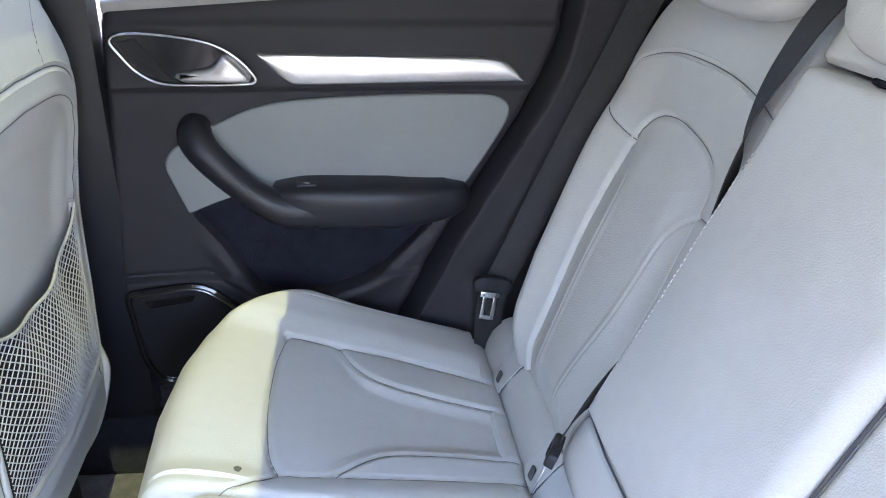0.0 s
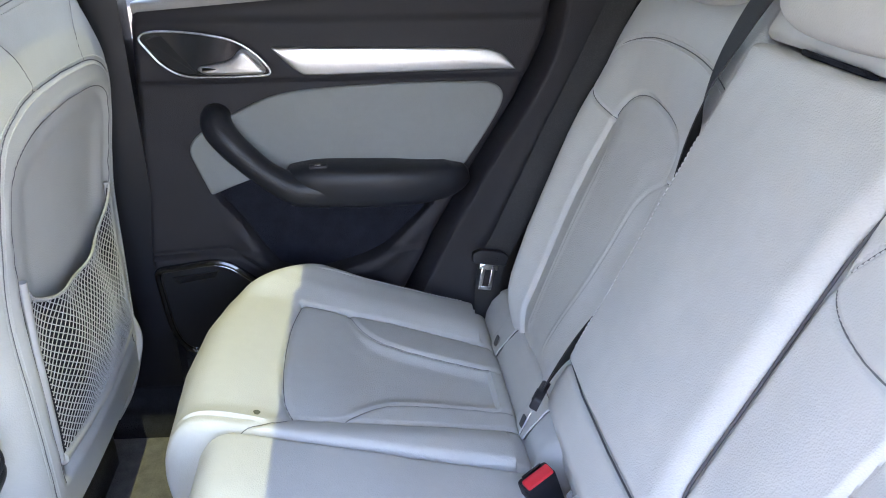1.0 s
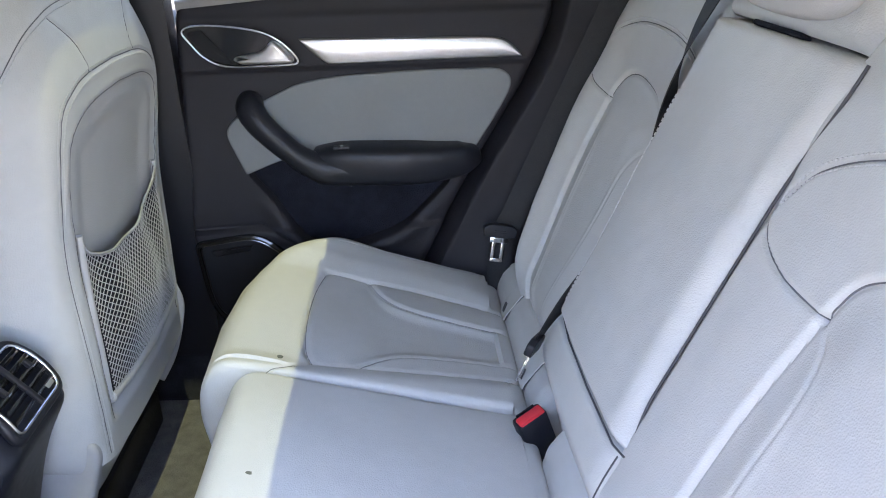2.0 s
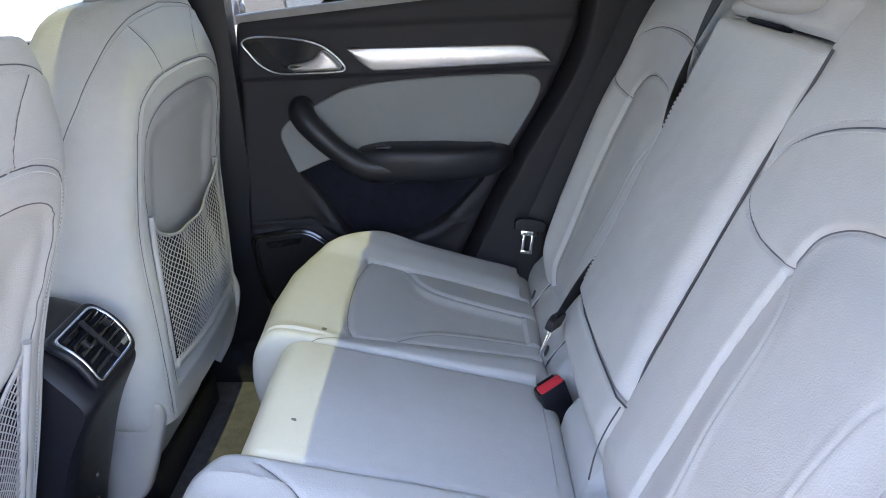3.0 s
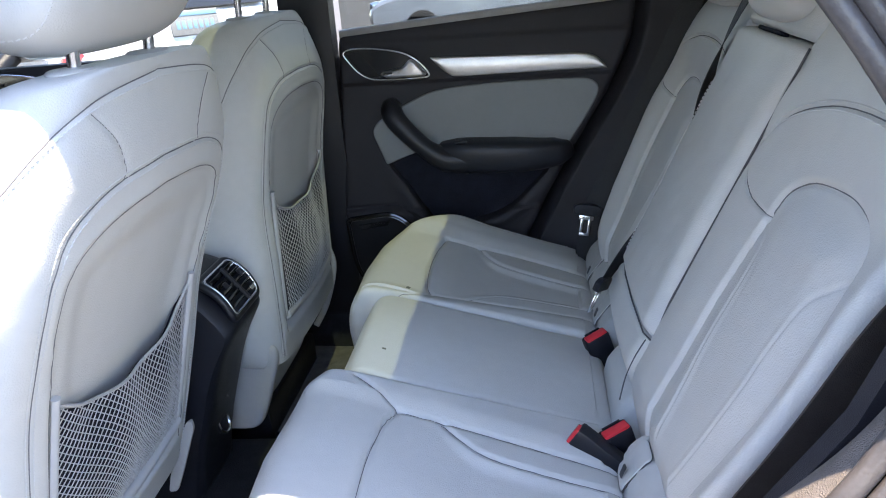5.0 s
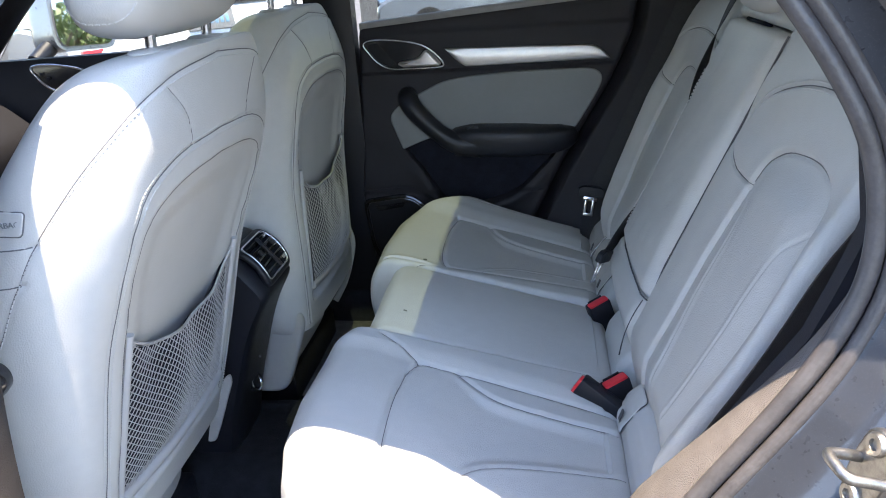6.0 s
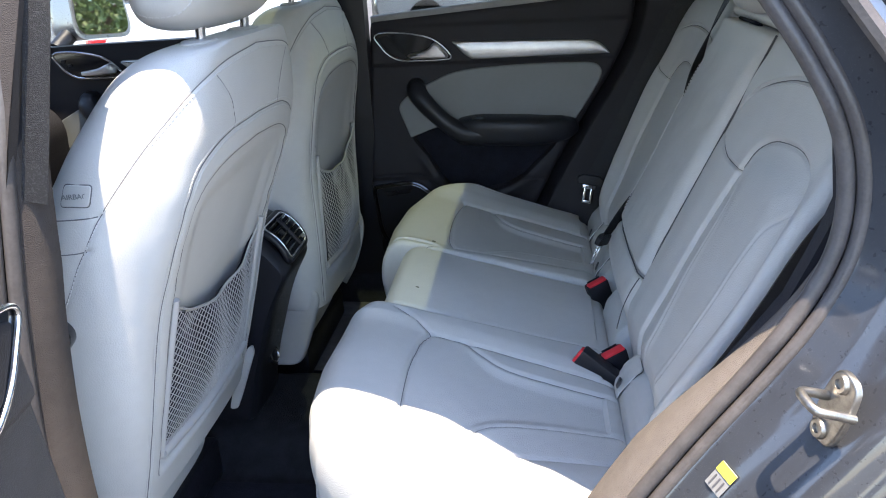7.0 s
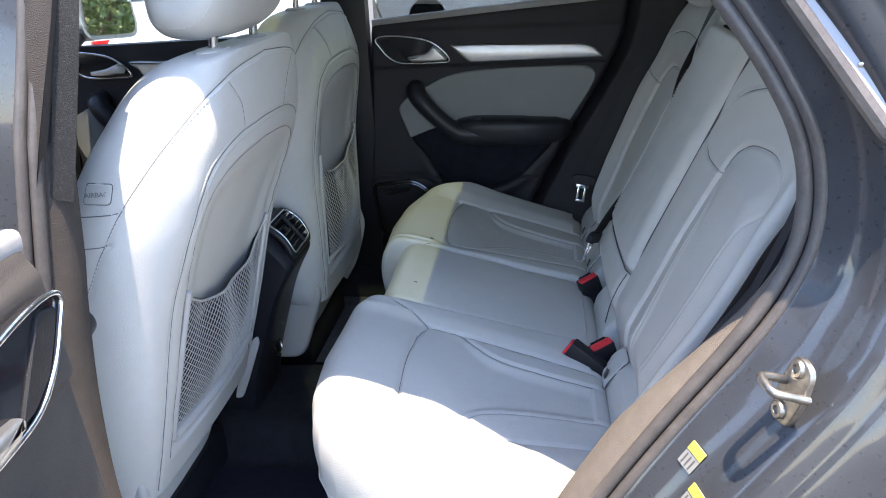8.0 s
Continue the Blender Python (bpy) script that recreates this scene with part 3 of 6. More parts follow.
        return np.array(out)
    g = Geo()
    for k in (-1, 1):
        g.stitches(on([(s, v + 0.0052 * k) for s, v in B_TOP[4:-4]]), 0.0010, 0.0060)
    part("stitching", g, THREAD, ob, "pale double row of stitches")
    # backrest seams, with the shade of their creases as dark tubes
    g = Geo()
    for c in (B_TOP, B_TIE_IN, B_TIE_OUT if sign > 0 else B_TIE_OUT[:2], B_ARCH):
        line = on(c, 0.0)
        if len(line) > 3:
            g.tube(line, 0.0009, 6, up=(0.31, 0.2, 0.9))
    part("seam", g, SEAM_SHADE, ob, "fine seam with crease shade in dark grey")
    return on


right_back = thing("folding_seat", (0.62, 0.40, 0.60), "pale grey leather rear backrest, narrow part, upright", "car seat")
outer_back(right_back, 1, 0.204, "")
left_back = thing("folding_seat", (0.62, -0.2, 0.60), "pale grey leather rear backrest, wide part with folding armrest", "car seat")
outer_back(left_back, -1, 0.1045, "")


def centre_back(parent):
    """The middle of the backrest: folding armrest, the panel under it and the cap over it."""
    def block(name, v0, v1, prof_d, label, pull=0.0, mat=LEATHER, y0=-0.1015, y1=0.198):
        nu, nv = 90, max(24, int((v1 - v0) / 0.004))
        U, V = np.meshgrid(np.linspace(0, 1, nu), np.linspace(v0, v1, nv), indexing="ij")
        b0 = y0 - 0.022 * step(-V, -0.22, -0.13) if name != "backrest_cap" else np.full(V.shape, y0)
        b0 = b0 - 0.028 * step(V, 0.45, 0.60) * (name == "armrest")
        Y = b0 + U * (y1 - b0)
        d = prof_d + 0.006 * np.sin(U * math.pi) - 0.05 * step(-V, -0.10, -0.02) * (name == "lower_panel") + 0.0014 * waves(Y, V, 0.08, 31) + 0.0006 * waves(Y, V, 0.025, 32)
        for e, r in (((Y - b0), 0.028), ((y1 - Y), 0.014), ((V - v0), 0.010), ((v1 - V), 0.012)):
            q = np.clip(1 - e / r, 0, 1)
            d = d - r * (1 - np.sqrt(1 - 0.98 * q * q))
        if name == "backrest_cap":
            q = np.clip((V - 0.66) / 0.05, 0, 1)
            d = d - 0.08 * (1 - np.sqrt(1 - 0.97 * q * q))
        P = back_place(Y, V, d)
        return part(name, Geo().shell(P, (0.07, 0, -0.01)), mat, parent, label), P
    arm, P = block("armrest", 0.153, 0.602, 0.020, "grey leather fold-down armrest, folded up")
    g = Geo()
    line = [P[-5, j] + BKN * 0.0011 for j in range(6, P.shape[1] - 22, 3)]
    g.stitches(line, 0.0010, 0.0068)
    part("stitching", g, THREAD, arm, "pale stitches along the edge")
    # dark tube for the shadow line of the joint under the armrest
    g = Geo()
    g.tube([back_place(np.array(y), np.array(0.1525), np.array(d)) for y, d in ((-0.128, 0.010), (-0.11, 0.019), (0, 0.023), (0.11, 0.022), (0.196, 0.012))], 0.0014, 6)
    part("seam", g, SEAM, arm, "seam under the armrest, its shade drawn dark")
    # dark tube added along the gap to stand for the shade in it
    g = Geo().tube([back_place(np.array(-0.1035 - 0.022 * float(step(np.array(-v), -0.22, -0.13)) - 0.028 * float(step(np.array(v), 0.45, 0.60))), np.array(v), np.array(0.0035 + 0.010 * float(step(np.array(v), 0.45, 0.60)))) for v in np.linspace(0.165, 0.60, 40)], 0.0018, 8, up=(0, 1, 0))
    part("gap_shade", g, SEAM, parent, "dark line for the shade in the gap beside the armrest")
    # hand loop slot under the cap
    g = Geo().box(tuple(back_place(np.array(0.045), np.array(0.606), np.array(0.012))), (0.016, 0.11, 0.006), 0.003, pose(0, 0, 0, 0, 24.6, 0))
    part("release_slot", g, CARPET, arm, "black slot of the armrest pull")
    block("backrest_cap", 0.609, 0.71, 0.012, "")
    block("lower_panel", 0.02, 0.150, 0.017, "")
    # a crumpled fold of leather beside the armrest's foot
    g = Geo().tube(smooth_curve([tuple(back_place(np.array(y), np.array(v), np.array(d))) for y, v, d in ((-0.126, 0.150, 0.016), (-0.132, 0.12, 0.020), (-0.134, 0.085, 0.018), (-0.142, 0.05, 0.012))], 6), 0.0013, 8, flat=0.6)
    part("leather_fold", g, SEAM, parent, "brown-stained creased fold")


centre_back(left_back)


def rear_headrest(y, parent, w):
    """A low L-shaped head restraint: a rounded pad on the top of the backrest."""
    n, m = 40, 32
    A, B = np.meshgrid(np.linspace(-math.pi / 2, math.pi / 2, n), np.linspace(0, 2 * math.pi, m, endpoint=False), indexing="ij")
    sp = lambda q, e: np.sign(q) * np.abs(q) ** e
    Y = y + w / 2 * sp(np.sin(A), 0.75)
    c = np.abs(np.cos(A)) ** 0.35
    X = 0.895 + 0.055 * c * sp(np.cos(B), 0.75) + 0.02 * np.sin(B) * c
    Z = 1.245 + 0.075 * c * sp(np.sin(B), 0.75)
    ob = part("headrest", Geo().grid(np.stack([X, Y, Z], 2), False, True), LEATHER, parent, "grey leather head restraint")
    for s in (-1, 1):
        part("post", Geo().tube([(0.93, y + s * 0.05, 1.15), (0.925, y + s * 0.05, 1.24)], 0.006, 10, up=(1, 0, 0)), CHROME, ob, "chrome post")


rear_headrest(0.045, left_back, 0.24)
rear_headrest(-0.36, left_back, 0.27)
rear_headrest(0.40, right_back, 0.27)


# ---------------------------------------------------------------- belts and buckles
def buckle(at, yaw, tilt, label):
    """A black belt buckle with a red release button."""
    th = thing("seat_belt_buckle", at, label, "seat belt buckle", "buckles on the rear bench")
    m = Matrix.Translation(at) @ pose(0, 0, 0, 0, tilt, yaw)
    r = m.to_3x3().to_4x4()
    body = part("housing", Geo().box(m @ Vector((0, 0, 0.0)), (0.047, 0.026, 0.090), 0.005, r), DARKER, th, "black plastic housing")
    b = part("release_button", Geo().box(m @ Vector((0.0005, -0.003, 0.0440)), (0.041, 0.0165, 0.009), 0.003, r), RED, th, "bright red release button")
    part("latch_slot", Geo().box(m @ Vector((0, 0.0092, 0.0437)), (0.030, 0.003, 0.009), 0.0008, r), DARKER, th, "black slot")
    part("stalk", Geo().box(m @ Vector((0, 0, -0.07)), (0.036, 0.016, 0.07), 0.004, r), DARKER, th)
    return th


buckle((0.622, 0.108, 0.592), 24, -20, "black belt buckle with a red button, standing between cushion and backrest")
buckle((0.592, -0.214, 0.603), -22, -58, "black belt buckle with a red button, lying towards the seat front")
buckle((0.628, -0.187, 0.590), 24, -18, "black belt buckle with a red button, beside the backrest")


def strap(pts, width, ups, thick=0.0016, n=10):
    p = smooth_curve(pts, n)
    u = smooth_curve(ups, n)
    k = 7
    a = np.linspace(-1, 1, k)
    prof = [(q * width / 2, thick * 0.5 * (1 - 0.1 * q * q)) for q in a] + [(q * width / 2, -thick * 0.5) for q in a[::-1]]
    return Geo().sweep(p, prof, u)


def tongue(th, at, m, flat_label):
    r = m.to_3x3().to_4x4()
    ob = part("tongue_grip", Geo().plate(rounded([(-0.031, -0.006), (0.031, -0.006), (0.034, 0.012), (0.022, 0.020), (-0.022, 0.020), (-0.034, 0.012)], 0.005),
              lambda a, b, h: m @ Vector((a, h - 0.006, b)), 0.012, 0.003), DARKER, th, "black plastic grip of the belt tongue")
    g = Geo()
    for a in (-0.008, 0, 0.008):
        g.box(m @ Vector((0, 0.0065, 0.004 + a * 0.5)), (0.024, 0.0016, 0.0018), 0.0005, r)
    part("grip_rib", g, DARK, ob)
    g = Geo()
    for s in (-1, 1):
        g.box(m @ Vector((s * 0.0088, 0, -0.031)), (0.0066, 0.0026, 0.047), 0.0009, r)
    g.box(m @ Vector((0, 0, -0.0115)), (0.034, 0.0026, 0.010), 0.0009, r)
    g.box(m @ Vector((0, 0, -0.051)), (0.0225, 0.0026, 0.0075), 0.0009, r)
    part("tongue_plate", g, CHROME, ob, "bright steel tongue with a slot")


belt = thing("seat_belt", (0.62, 0.60, 0.50), "black woven rear seat belt hanging beside the backrest", "seat belt", "rear seat belts")
part("webbing", strap([(0.93, 0.632, 1.34), (0.86, 0.627, 1.185), (0.80, 0.622, 1.05), (0.73, 0.614, 0.90), (0.66, 0.592, 0.755), (0.628, 0.580, 0.69), (0.625, 0.582, 0.60), (0.635, 0.585, 0.50)], 0.046,
     [(-0.45, -0.85, 0.25), (-0.40, -0.88, 0.25), (-0.35, -0.9, 0.2), (-0.3, -0.92, 0.2), (-0.2, -0.97, 0.1), (-0.1, -1, 0), (0, -1, 0), (0, -1, 0)]), WEB, belt)
tongue(belt, None, Matrix.Translation((0.624, 0.566, 0.712)) @ pose(0, 0, 0, 6, -10, 182), "")
belt = thing("seat_belt", (0.66, 0.2, 0.66), "black woven centre seat belt lying in the gap between the backrests", "seat belt", "rear seat belts")
part("webbing", strap([tuple(back_place(np.array(y), np.array(v), np.array(d))) for y, v, d in ((0.212, 0.78, -0.03), (0.211, 0.70, 0.008), (0.213, 0.65, 0.024), (0.221, 0.582, 0.025), (0.223, 0.53, 0.021), (0.210, 0.477, 0.013), (0.2025, 0.376, -0.016), (0.2015, 0.283, -0.016), (0.200, 0.20, 0.002), (0.197, 0.145, 0.020), (0.186, 0.100, 0.030))], 0.044,
     [(-0.9, -0.1, 0.4), (-0.9, -0.05, 0.4), (-0.9, 0.0, 0.4), (-0.88, 0.15, 0.38), (-0.80, 0.40, 0.36), (-0.62, 0.72, 0.28), (-0.25, 0.96, 0.12), (-0.25, 0.96, 0.12), (-0.35, 0.92, 0.15), (-0.7, 0.62, 0.3), (-0.80, 0.50, 0.36)]), WEB, belt)
tw, tu = Vector((0.42, 0.88, -0.20)).normalized(), Vector((0.416, 0.10, 0.909)).normalized()
tw = (tw - tu * tw.dot(tu)).normalized()
tm = Matrix((tw, tu.cross(tw), tu)).transposed().to_4x4()
tongue(belt, None, Matrix.Translation(tuple(back_place(np.array(0.182), np.array(0.088), np.array(0.032)))) @ tm, "")


# ---------------------------------------------------------------- ground
g = Geo()
n = 60
r = np.concatenate([np.linspace(-12, 12, n)])
ax = np.concatenate([[-600, -150, -40], r, [40, 150, 600]])
A, B = np.meshgrid(ax, ax, indexing="ij")
g.grid(np.stack([A, B, 0.004 * waves(A, B, 1.3, 3)], 2))
setting("ground", g, ASPHALT, "grey worn asphalt of a parking lot", "ground")


# ---------------------------------------------------------------- the car's shell
def side_y(z):
    """Half width of the cabin's opening at a height."""
    return np.interp(z, [0.3, 0.95, 1.15, 1.30, 1.36, 1.40, 1.43, 1.47], [0.712, 0.712, 0.700, 0.668, 0.652, 0.624, 0.590, 0.570])


LOOP = smooth_curve([(0.03, 0.41), (-0.036, 0.47), (-0.068, 0.62), (-0.066, 0.80), (-0.042, 1.00), (-0.009, 1.22), (0.018, 1.375), (0.07, 1.43), (0.20, 1.447), (0.38, 1.442),
                     (0.50, 1.415), (0.575, 1.362), (0.65, 1.272), (0.708, 1.19), (0.741, 1.12), (0.747, 1.05), (0.728, 0.99), (0.69, 0.925), (0.626, 0.83), (0.561, 0.725), (0.505, 0.62),
                     (0.465, 0.52), (0.43, 0.45), (0.36, 0.41), (0.20, 0.402)], 8, True)


def ring(prof, sign, sel=None):
    c = LOOP
    t = np.roll(c, -1, 0) - np.roll(c, 1, 0)
    nrm = np.stack([-t[:, 1], t[:, 0]], 1) / np.linalg.norm(t, axis=1)[:, None]
    top = np.clip((c[:, 1] - 1.30) / 0.12, 0, 1) * np.clip(nrm[:, 1], 0, 1)
    fo, fy = 1 - 0.6 * top, (1 - 0.93 * top) * np.interp(c[:, 1], [1.00, 1.15, 1.30], [1, 0.66, 0.5])
    P = np.array([[(c[i, 0] + nrm[i, 0] * o * fo[i], sign * (side_y(c[i, 1]) + dy * fy[i]), c[i, 1] + nrm[i, 1] * o * fo[i]) for o, dy in prof] for i in range(len(c))])
    return P


car = thing("car_body", (0.2, 0, 0.2), "dark grey metallic car body with its rear door opening", "car")
# painted jamb round the opening, near side
jamb = [(0.016, -0.004), (0.021, 0.004), (0.024, 0.016), (0.032, 0.026), (0.046, 0.040), (0.058, 0.058), (0.068, 0.080), (0.075, 0.100), (0.084, 0.112), (0.098, 0.116), (0.104, 0.121), (0.110, 0.126), (0.122, 0.132), (0.14, 0.140), (0.16, 0.146)]
P = ring(jamb, -1)
part("door_jamb", Geo().grid(P, True), PAINT, car, "dark grey metallic painted door jamb")
# rubber seal, two beads
for o, dy, r, nm in ((0.0142, 0.0062, 0.0082, "door_seal"), (0.0274, 0.0156, 0.0074, "seal_bulb"), (0.0362, 0.0235, 0.0026, "seal_lip")):
    c = ring([(o, dy)], -1)[:, 0]
    part(nm, Geo().tube(c, r, 12, up=(0, 1, 0), closed=True), RUBBER, car, "weathered brown-black rubber door seal")
# felted trim inside the opening: wheel-arch side, pillar side
P = ring([(0.017, -0.003), (0.0085, 0.0005), (0.000, -0.012), (-0.002, -0.035), (0.002, -0.060), (0.008, -0.072), (0.03, -0.076)], -1)
wid = np.clip((1.10 - LOOP[:, 1]) / 0.32, 0.06, 1) ** 1.3
P = P[:, :1] + (P - P[:, :1]) * wid[:, None, None]
ch = (LOOP[:, 0] > 0.36) & (LOOP[:, 1] < 1.08)
i0 = [i for i in range(len(LOOP)) if ch[i]]
part("arch_trim", Geo().grid(P[i0]), FELT, car, "grey-brown felted trim beside the rear seat")
P = ring([(0.017, -0.003), (0.0085, 0.0005), (-0.004, -0.010), (-0.010, -0.024), (-0.008, -0.044)], -1)
i1 = [i for i in range(len(LOOP)) if LOOP[i, 0] < 0.36]
k = next(q for q in range(len(i1)) if i1[q] + 1 != i1[(q + 1) % len(i1)] and i1[q] != len(LOOP) - 1)
i1 = i1[k + 1:] + i1[:k + 1]
part("pillar_trim", Geo().grid(P[i1]), PILLAR, car, "dark brown textured trim round the opening")

# inner trim of the pillar between the near doors
zp = np.linspace(0.42, 1.46, 40)
xe = np.interp(zp, [0.42, 0.67, 0.875, 1.083, 1.29, 1.46], [-0.105, -0.100, -0.097, -0.044, 0.020, 0.050])
P = np.array([[(x0 - 0.17 * q, -np.interp(z, [0.4, 1.15, 1.30, 1.47], [0.640, 0.635, 0.622, 0.585]) - 0.050 * (1 - q) ** 2, z) for q in np.linspace(0, 1, 10)] for z, x0 in zip(zp, xe)])
part("inner_pillar_trim", Geo().shell(P, (0, -0.03, 0)), PILLAR, car, "dark brown textured pillar trim")

# outer skin: rear quarter, near side
P = ring([(0.16, 0.146), (0.20, 0.150)], -1)
sel = [i for i in range(len(LOOP)) if LOOP[i, 0] > 0.40 and LOOP[i, 1] < 1.45]
rows = []
for i in sel:
    a = P[i, 1]
    row = [P[i, 0]]
    for q in np.linspace(0, 1, 14):
        x = a[0] + (1.62 - a[0]) * q
        z = a[2] + (np.interp(a[2], [0.3, 1.45], [0.35, 1.40]) - a[2]) * q
        row.append((x, a[1] - 0.035 * math.sin(q * math.pi) * np.interp(z, [0.9, 1.3], [1, 0.2]) + 0.10 * q * q, z))
    rows.append(row)
part("rear_quarter", Geo().shell(np.array(rows, float), (0, 0.02, 0)), PAINT, car)


def flat_panel(corners, thick, name, mat, label="", parent=car, bow=(0, 0, 0), n=14):
    a, b, c, d = (np.array(q, float) for q in corners)
    U, V = np.meshgrid(np.linspace(0, 1, n), np.linspace(0, 1, n), indexing="ij")
    U, V = U[..., None], V[..., None]
    Q = (a * (1 - U) + b * U) * (1 - V) + (d * (1 - U) + c * U) * V + np.array(bow) * np.sin(U * math.pi) * np.sin(V * math.pi)
    return part(name, Geo().shell(Q, thick), mat, parent, label)


# quarter window behind the opening with its rubber frame and grey border
QW = rounded([(0.699, 1.299), (0.804, 1.150), (1.30, 1.19), (1.15, 1.404), (0.729, 1.404)], 0.015)
wy = lambda x, z: -0.775 + (z - 1.15) * 0.42 + 0.02 * (x - 0.8)
quarter = part("quarter_window", Geo().plate(QW, lambda a, b, h: (a, wy(a, b) - h, b), 0.004, 0.001, 1), FRIT, car, "quarter window with grey border, wet with rain drops")
part("pane", Geo().plate([(1.0 + (a - 1.0) * 0.84, 1.285 + (b - 1.285) * 0.84) for a, b in QW], lambda a, b, h: (a, wy(a, b) - 0.003 - h, b), 0.003, 0.001, 1), DARK_GLASS, quarter, "dark reflecting glass")
ed = [(a, wy(a, b) - 0.004, b) for a, b in QW]
part("rubber_frame", Geo().tube(ed, 0.008, 8, up=(0, 1, 0), closed=True), RUBBER, quarter, "black rubber frame of the window")
rs = np.random.RandomState(4)
g = Geo()
for _ in range(110):
    x = 0.70 + rs.uniform(0, 0.2)
    z = 1.19 + rs.uniform(0, 0.2)
    if inside(np.array([x]), np.array([z]), QW)[0]:
        rad = rs.choice([0.001, 0.0014, 0.002, 0.003])
        g.lathe([(rad, 0), (rad * 0.92, rad * 0.4), (rad * 0.6, rad * 0.62), (rad * 0.2, rad * 0.7)], Matrix.Translation((x, wy(x, z) - 0.0045, z)) @ pose(0, 0, 0, 90 + 15, 0, 0), 10)
part("rain_drop", g, CHROME, quarter, "clear rain drops")

# front of the car, near side: closed front door and its glass
flat_panel([(-0.20, -0.858, 0.36), (-1.15, -0.88, 0.36), (-1.15, -0.86, 1.06), (-0.20, -0.842, 1.08)], (0, 0.06, 0), "front_door_skin", PAINT, "", car, (0, -0.03, 0))
flat_panel([(-0.15, -0.78, 1.09), (-0.95, -0.78, 1.07), (-0.55, -0.62, 1.44), (-0.05, -0.64, 1.45)], (0, 0.004, 0), "front_window", TINT, "tinted side window", car)
flat_panel([(-0.10, -0.80, 0.40), (-1.15, -0.80, 0.40), (-1.15, -0.86, 0.22), (0.6, -0.86, 0.22)], (0, 0.05, 0), "sill_front", PAINT, "", car)

# floor pan, tunnel and sill
n = 70
X, Y = np.meshgrid(np.linspace(-1.5, 0.62, 60), np.linspace(-0.72, 0.72, n), indexing="ij")
Z = 0.335 + 0.065 * step(-np.abs(Y), -0.20, -0.10) + 0.07 * step(np.abs(Y), 0.64, 0.71) + 0.002 * waves(X, Y, 0.03, 8)
part("floor_carpet", Geo().shell(np.stack([X, Y, Z], 2), (0, 0, -0.08)), FLOOR, car, "charcoal carpet of the footwell")
# floor mats
for sgn in (1, -1):
    th = thing("floor_mat", (0.06, sgn * 0.42, 0.337), "grey-green looped carpet floor mat in the rear footwell" if sgn > 0 else "black carpet floor mat in the rear footwell", "floor mat", "rear floor mats")
    o = rounded([(-0.22, 0.215), (0.20, 0.215), (0.20, 0.60), (-0.22, 0.62)], 0.04)
    part("carpet_face", Geo().plate([(a, sgn * b) for a, b in o], lambda a, b, h: (a, b, 0.338 + h), 0.009, 0.004), MAT_CARPET if sgn > 0 else CARPET, th)
    part("mat_binding", Geo().tube([(a, sgn * b, 0.342) for a, b in o], 0.004, 6, closed=True), CARPET, th, "dark bound edge")
# roof: headliner with two glazed openings, outer skin and glass
RX = [-0.75, -0.30, 0.010, 0.081, 0.403, 0.66, 1.45]
RY = [-0.588, -0.305, 0.44, 0.62]


def roof_z(x, y, z0):
    return z0 - 0.05 * (y / 0.6) ** 2 - 0.02 * ((x - 0.1) / 0.6) ** 2 * (x < 0.1) - 0.05 * ((x - 0.1) / 0.9) ** 2 * (x >= 0.1)


g, gs = Geo(), Geo()
for i in range(6):
    for j in range(3):
        if j == 1 and i in (1, 3, 4):
            continue
        xs, ys = np.linspace(RX[i], RX[i + 1], 10), np.linspace(RY[j], RY[j + 1], 10)
        X, Y = np.meshgrid(xs, ys, indexing="ij")
        g.shell(np.stack([X, Y, roof_z(X, Y, 1.505)], 2), (0, 0, 0.012))
        gs.shell(np.stack([X, Y, roof_z(X, Y, 1.535)], 2), (0, 0, 0.010))
tagged(part("ceiling", g, HEADLINER), "pale fabric headliner with two glazed openings", "ceiling", "", "structure")
roof = part("roof_skin", gs, PAINT, car)
for a, b in ((1, 2), (3, 5)):
    X, Y = np.meshgrid(np.linspace(RX[a], RX[b], 12), np.linspace(RY[1], RY[2], 12), indexing="ij")
    part("glass_roof", Geo().shell(np.stack([X, Y, roof_z(X, Y, 1.528)], 2), (0, 0, 0.005)), ROOF_GLASS, car, "green-tinted glass roof panel")
# unseen translucent sheet and bar, added under the glass to brighten the upper backrests
X, Y = np.meshgrid(np.linspace(RX[4], RX[5], 12), np.linspace(RY[1], RY[2], 12), indexing="ij")
part("roof_diffuser", Geo().shell(np.stack([X, Y, roof_z(X, Y, 1.508)], 2), (0, 0, 0.001)), DIFFUSER, car, "unseen pale translucent sheet added to light the backrests")
part("diffuser_bar", Geo().box((RX[4] + 0.004, 0, float(roof_z(RX[4], 0.0, 1.508))), (0.022, RY[2] - RY[1], 0.008), 0.003), SHELL, car, "unseen grey bar on the edge of the added sheet")
for sgn in (-1, 1):
    ro = 0.60 if sgn > 0 else 0.545
    rail = smooth_curve([(-1.05, sgn * 0.70, 1.08), (-0.75, sgn * 0.64, 1.32), (-0.50, sgn * ro, 1.43), (-0.10, sgn * ro, 1.485), (0.3, sgn * ro, 1.49), (0.7, sgn * (ro - 0.01), 1.455), (1.05, sgn * 0.60, 1.36), (1.45, sgn * 0.62, 1.20)], 8)
    part("roof_rail", Geo().tube(rail, 0.045, 10, up=(0, 0, 1), flat=0.6), DARK if sgn > 0 else PAINT, car)

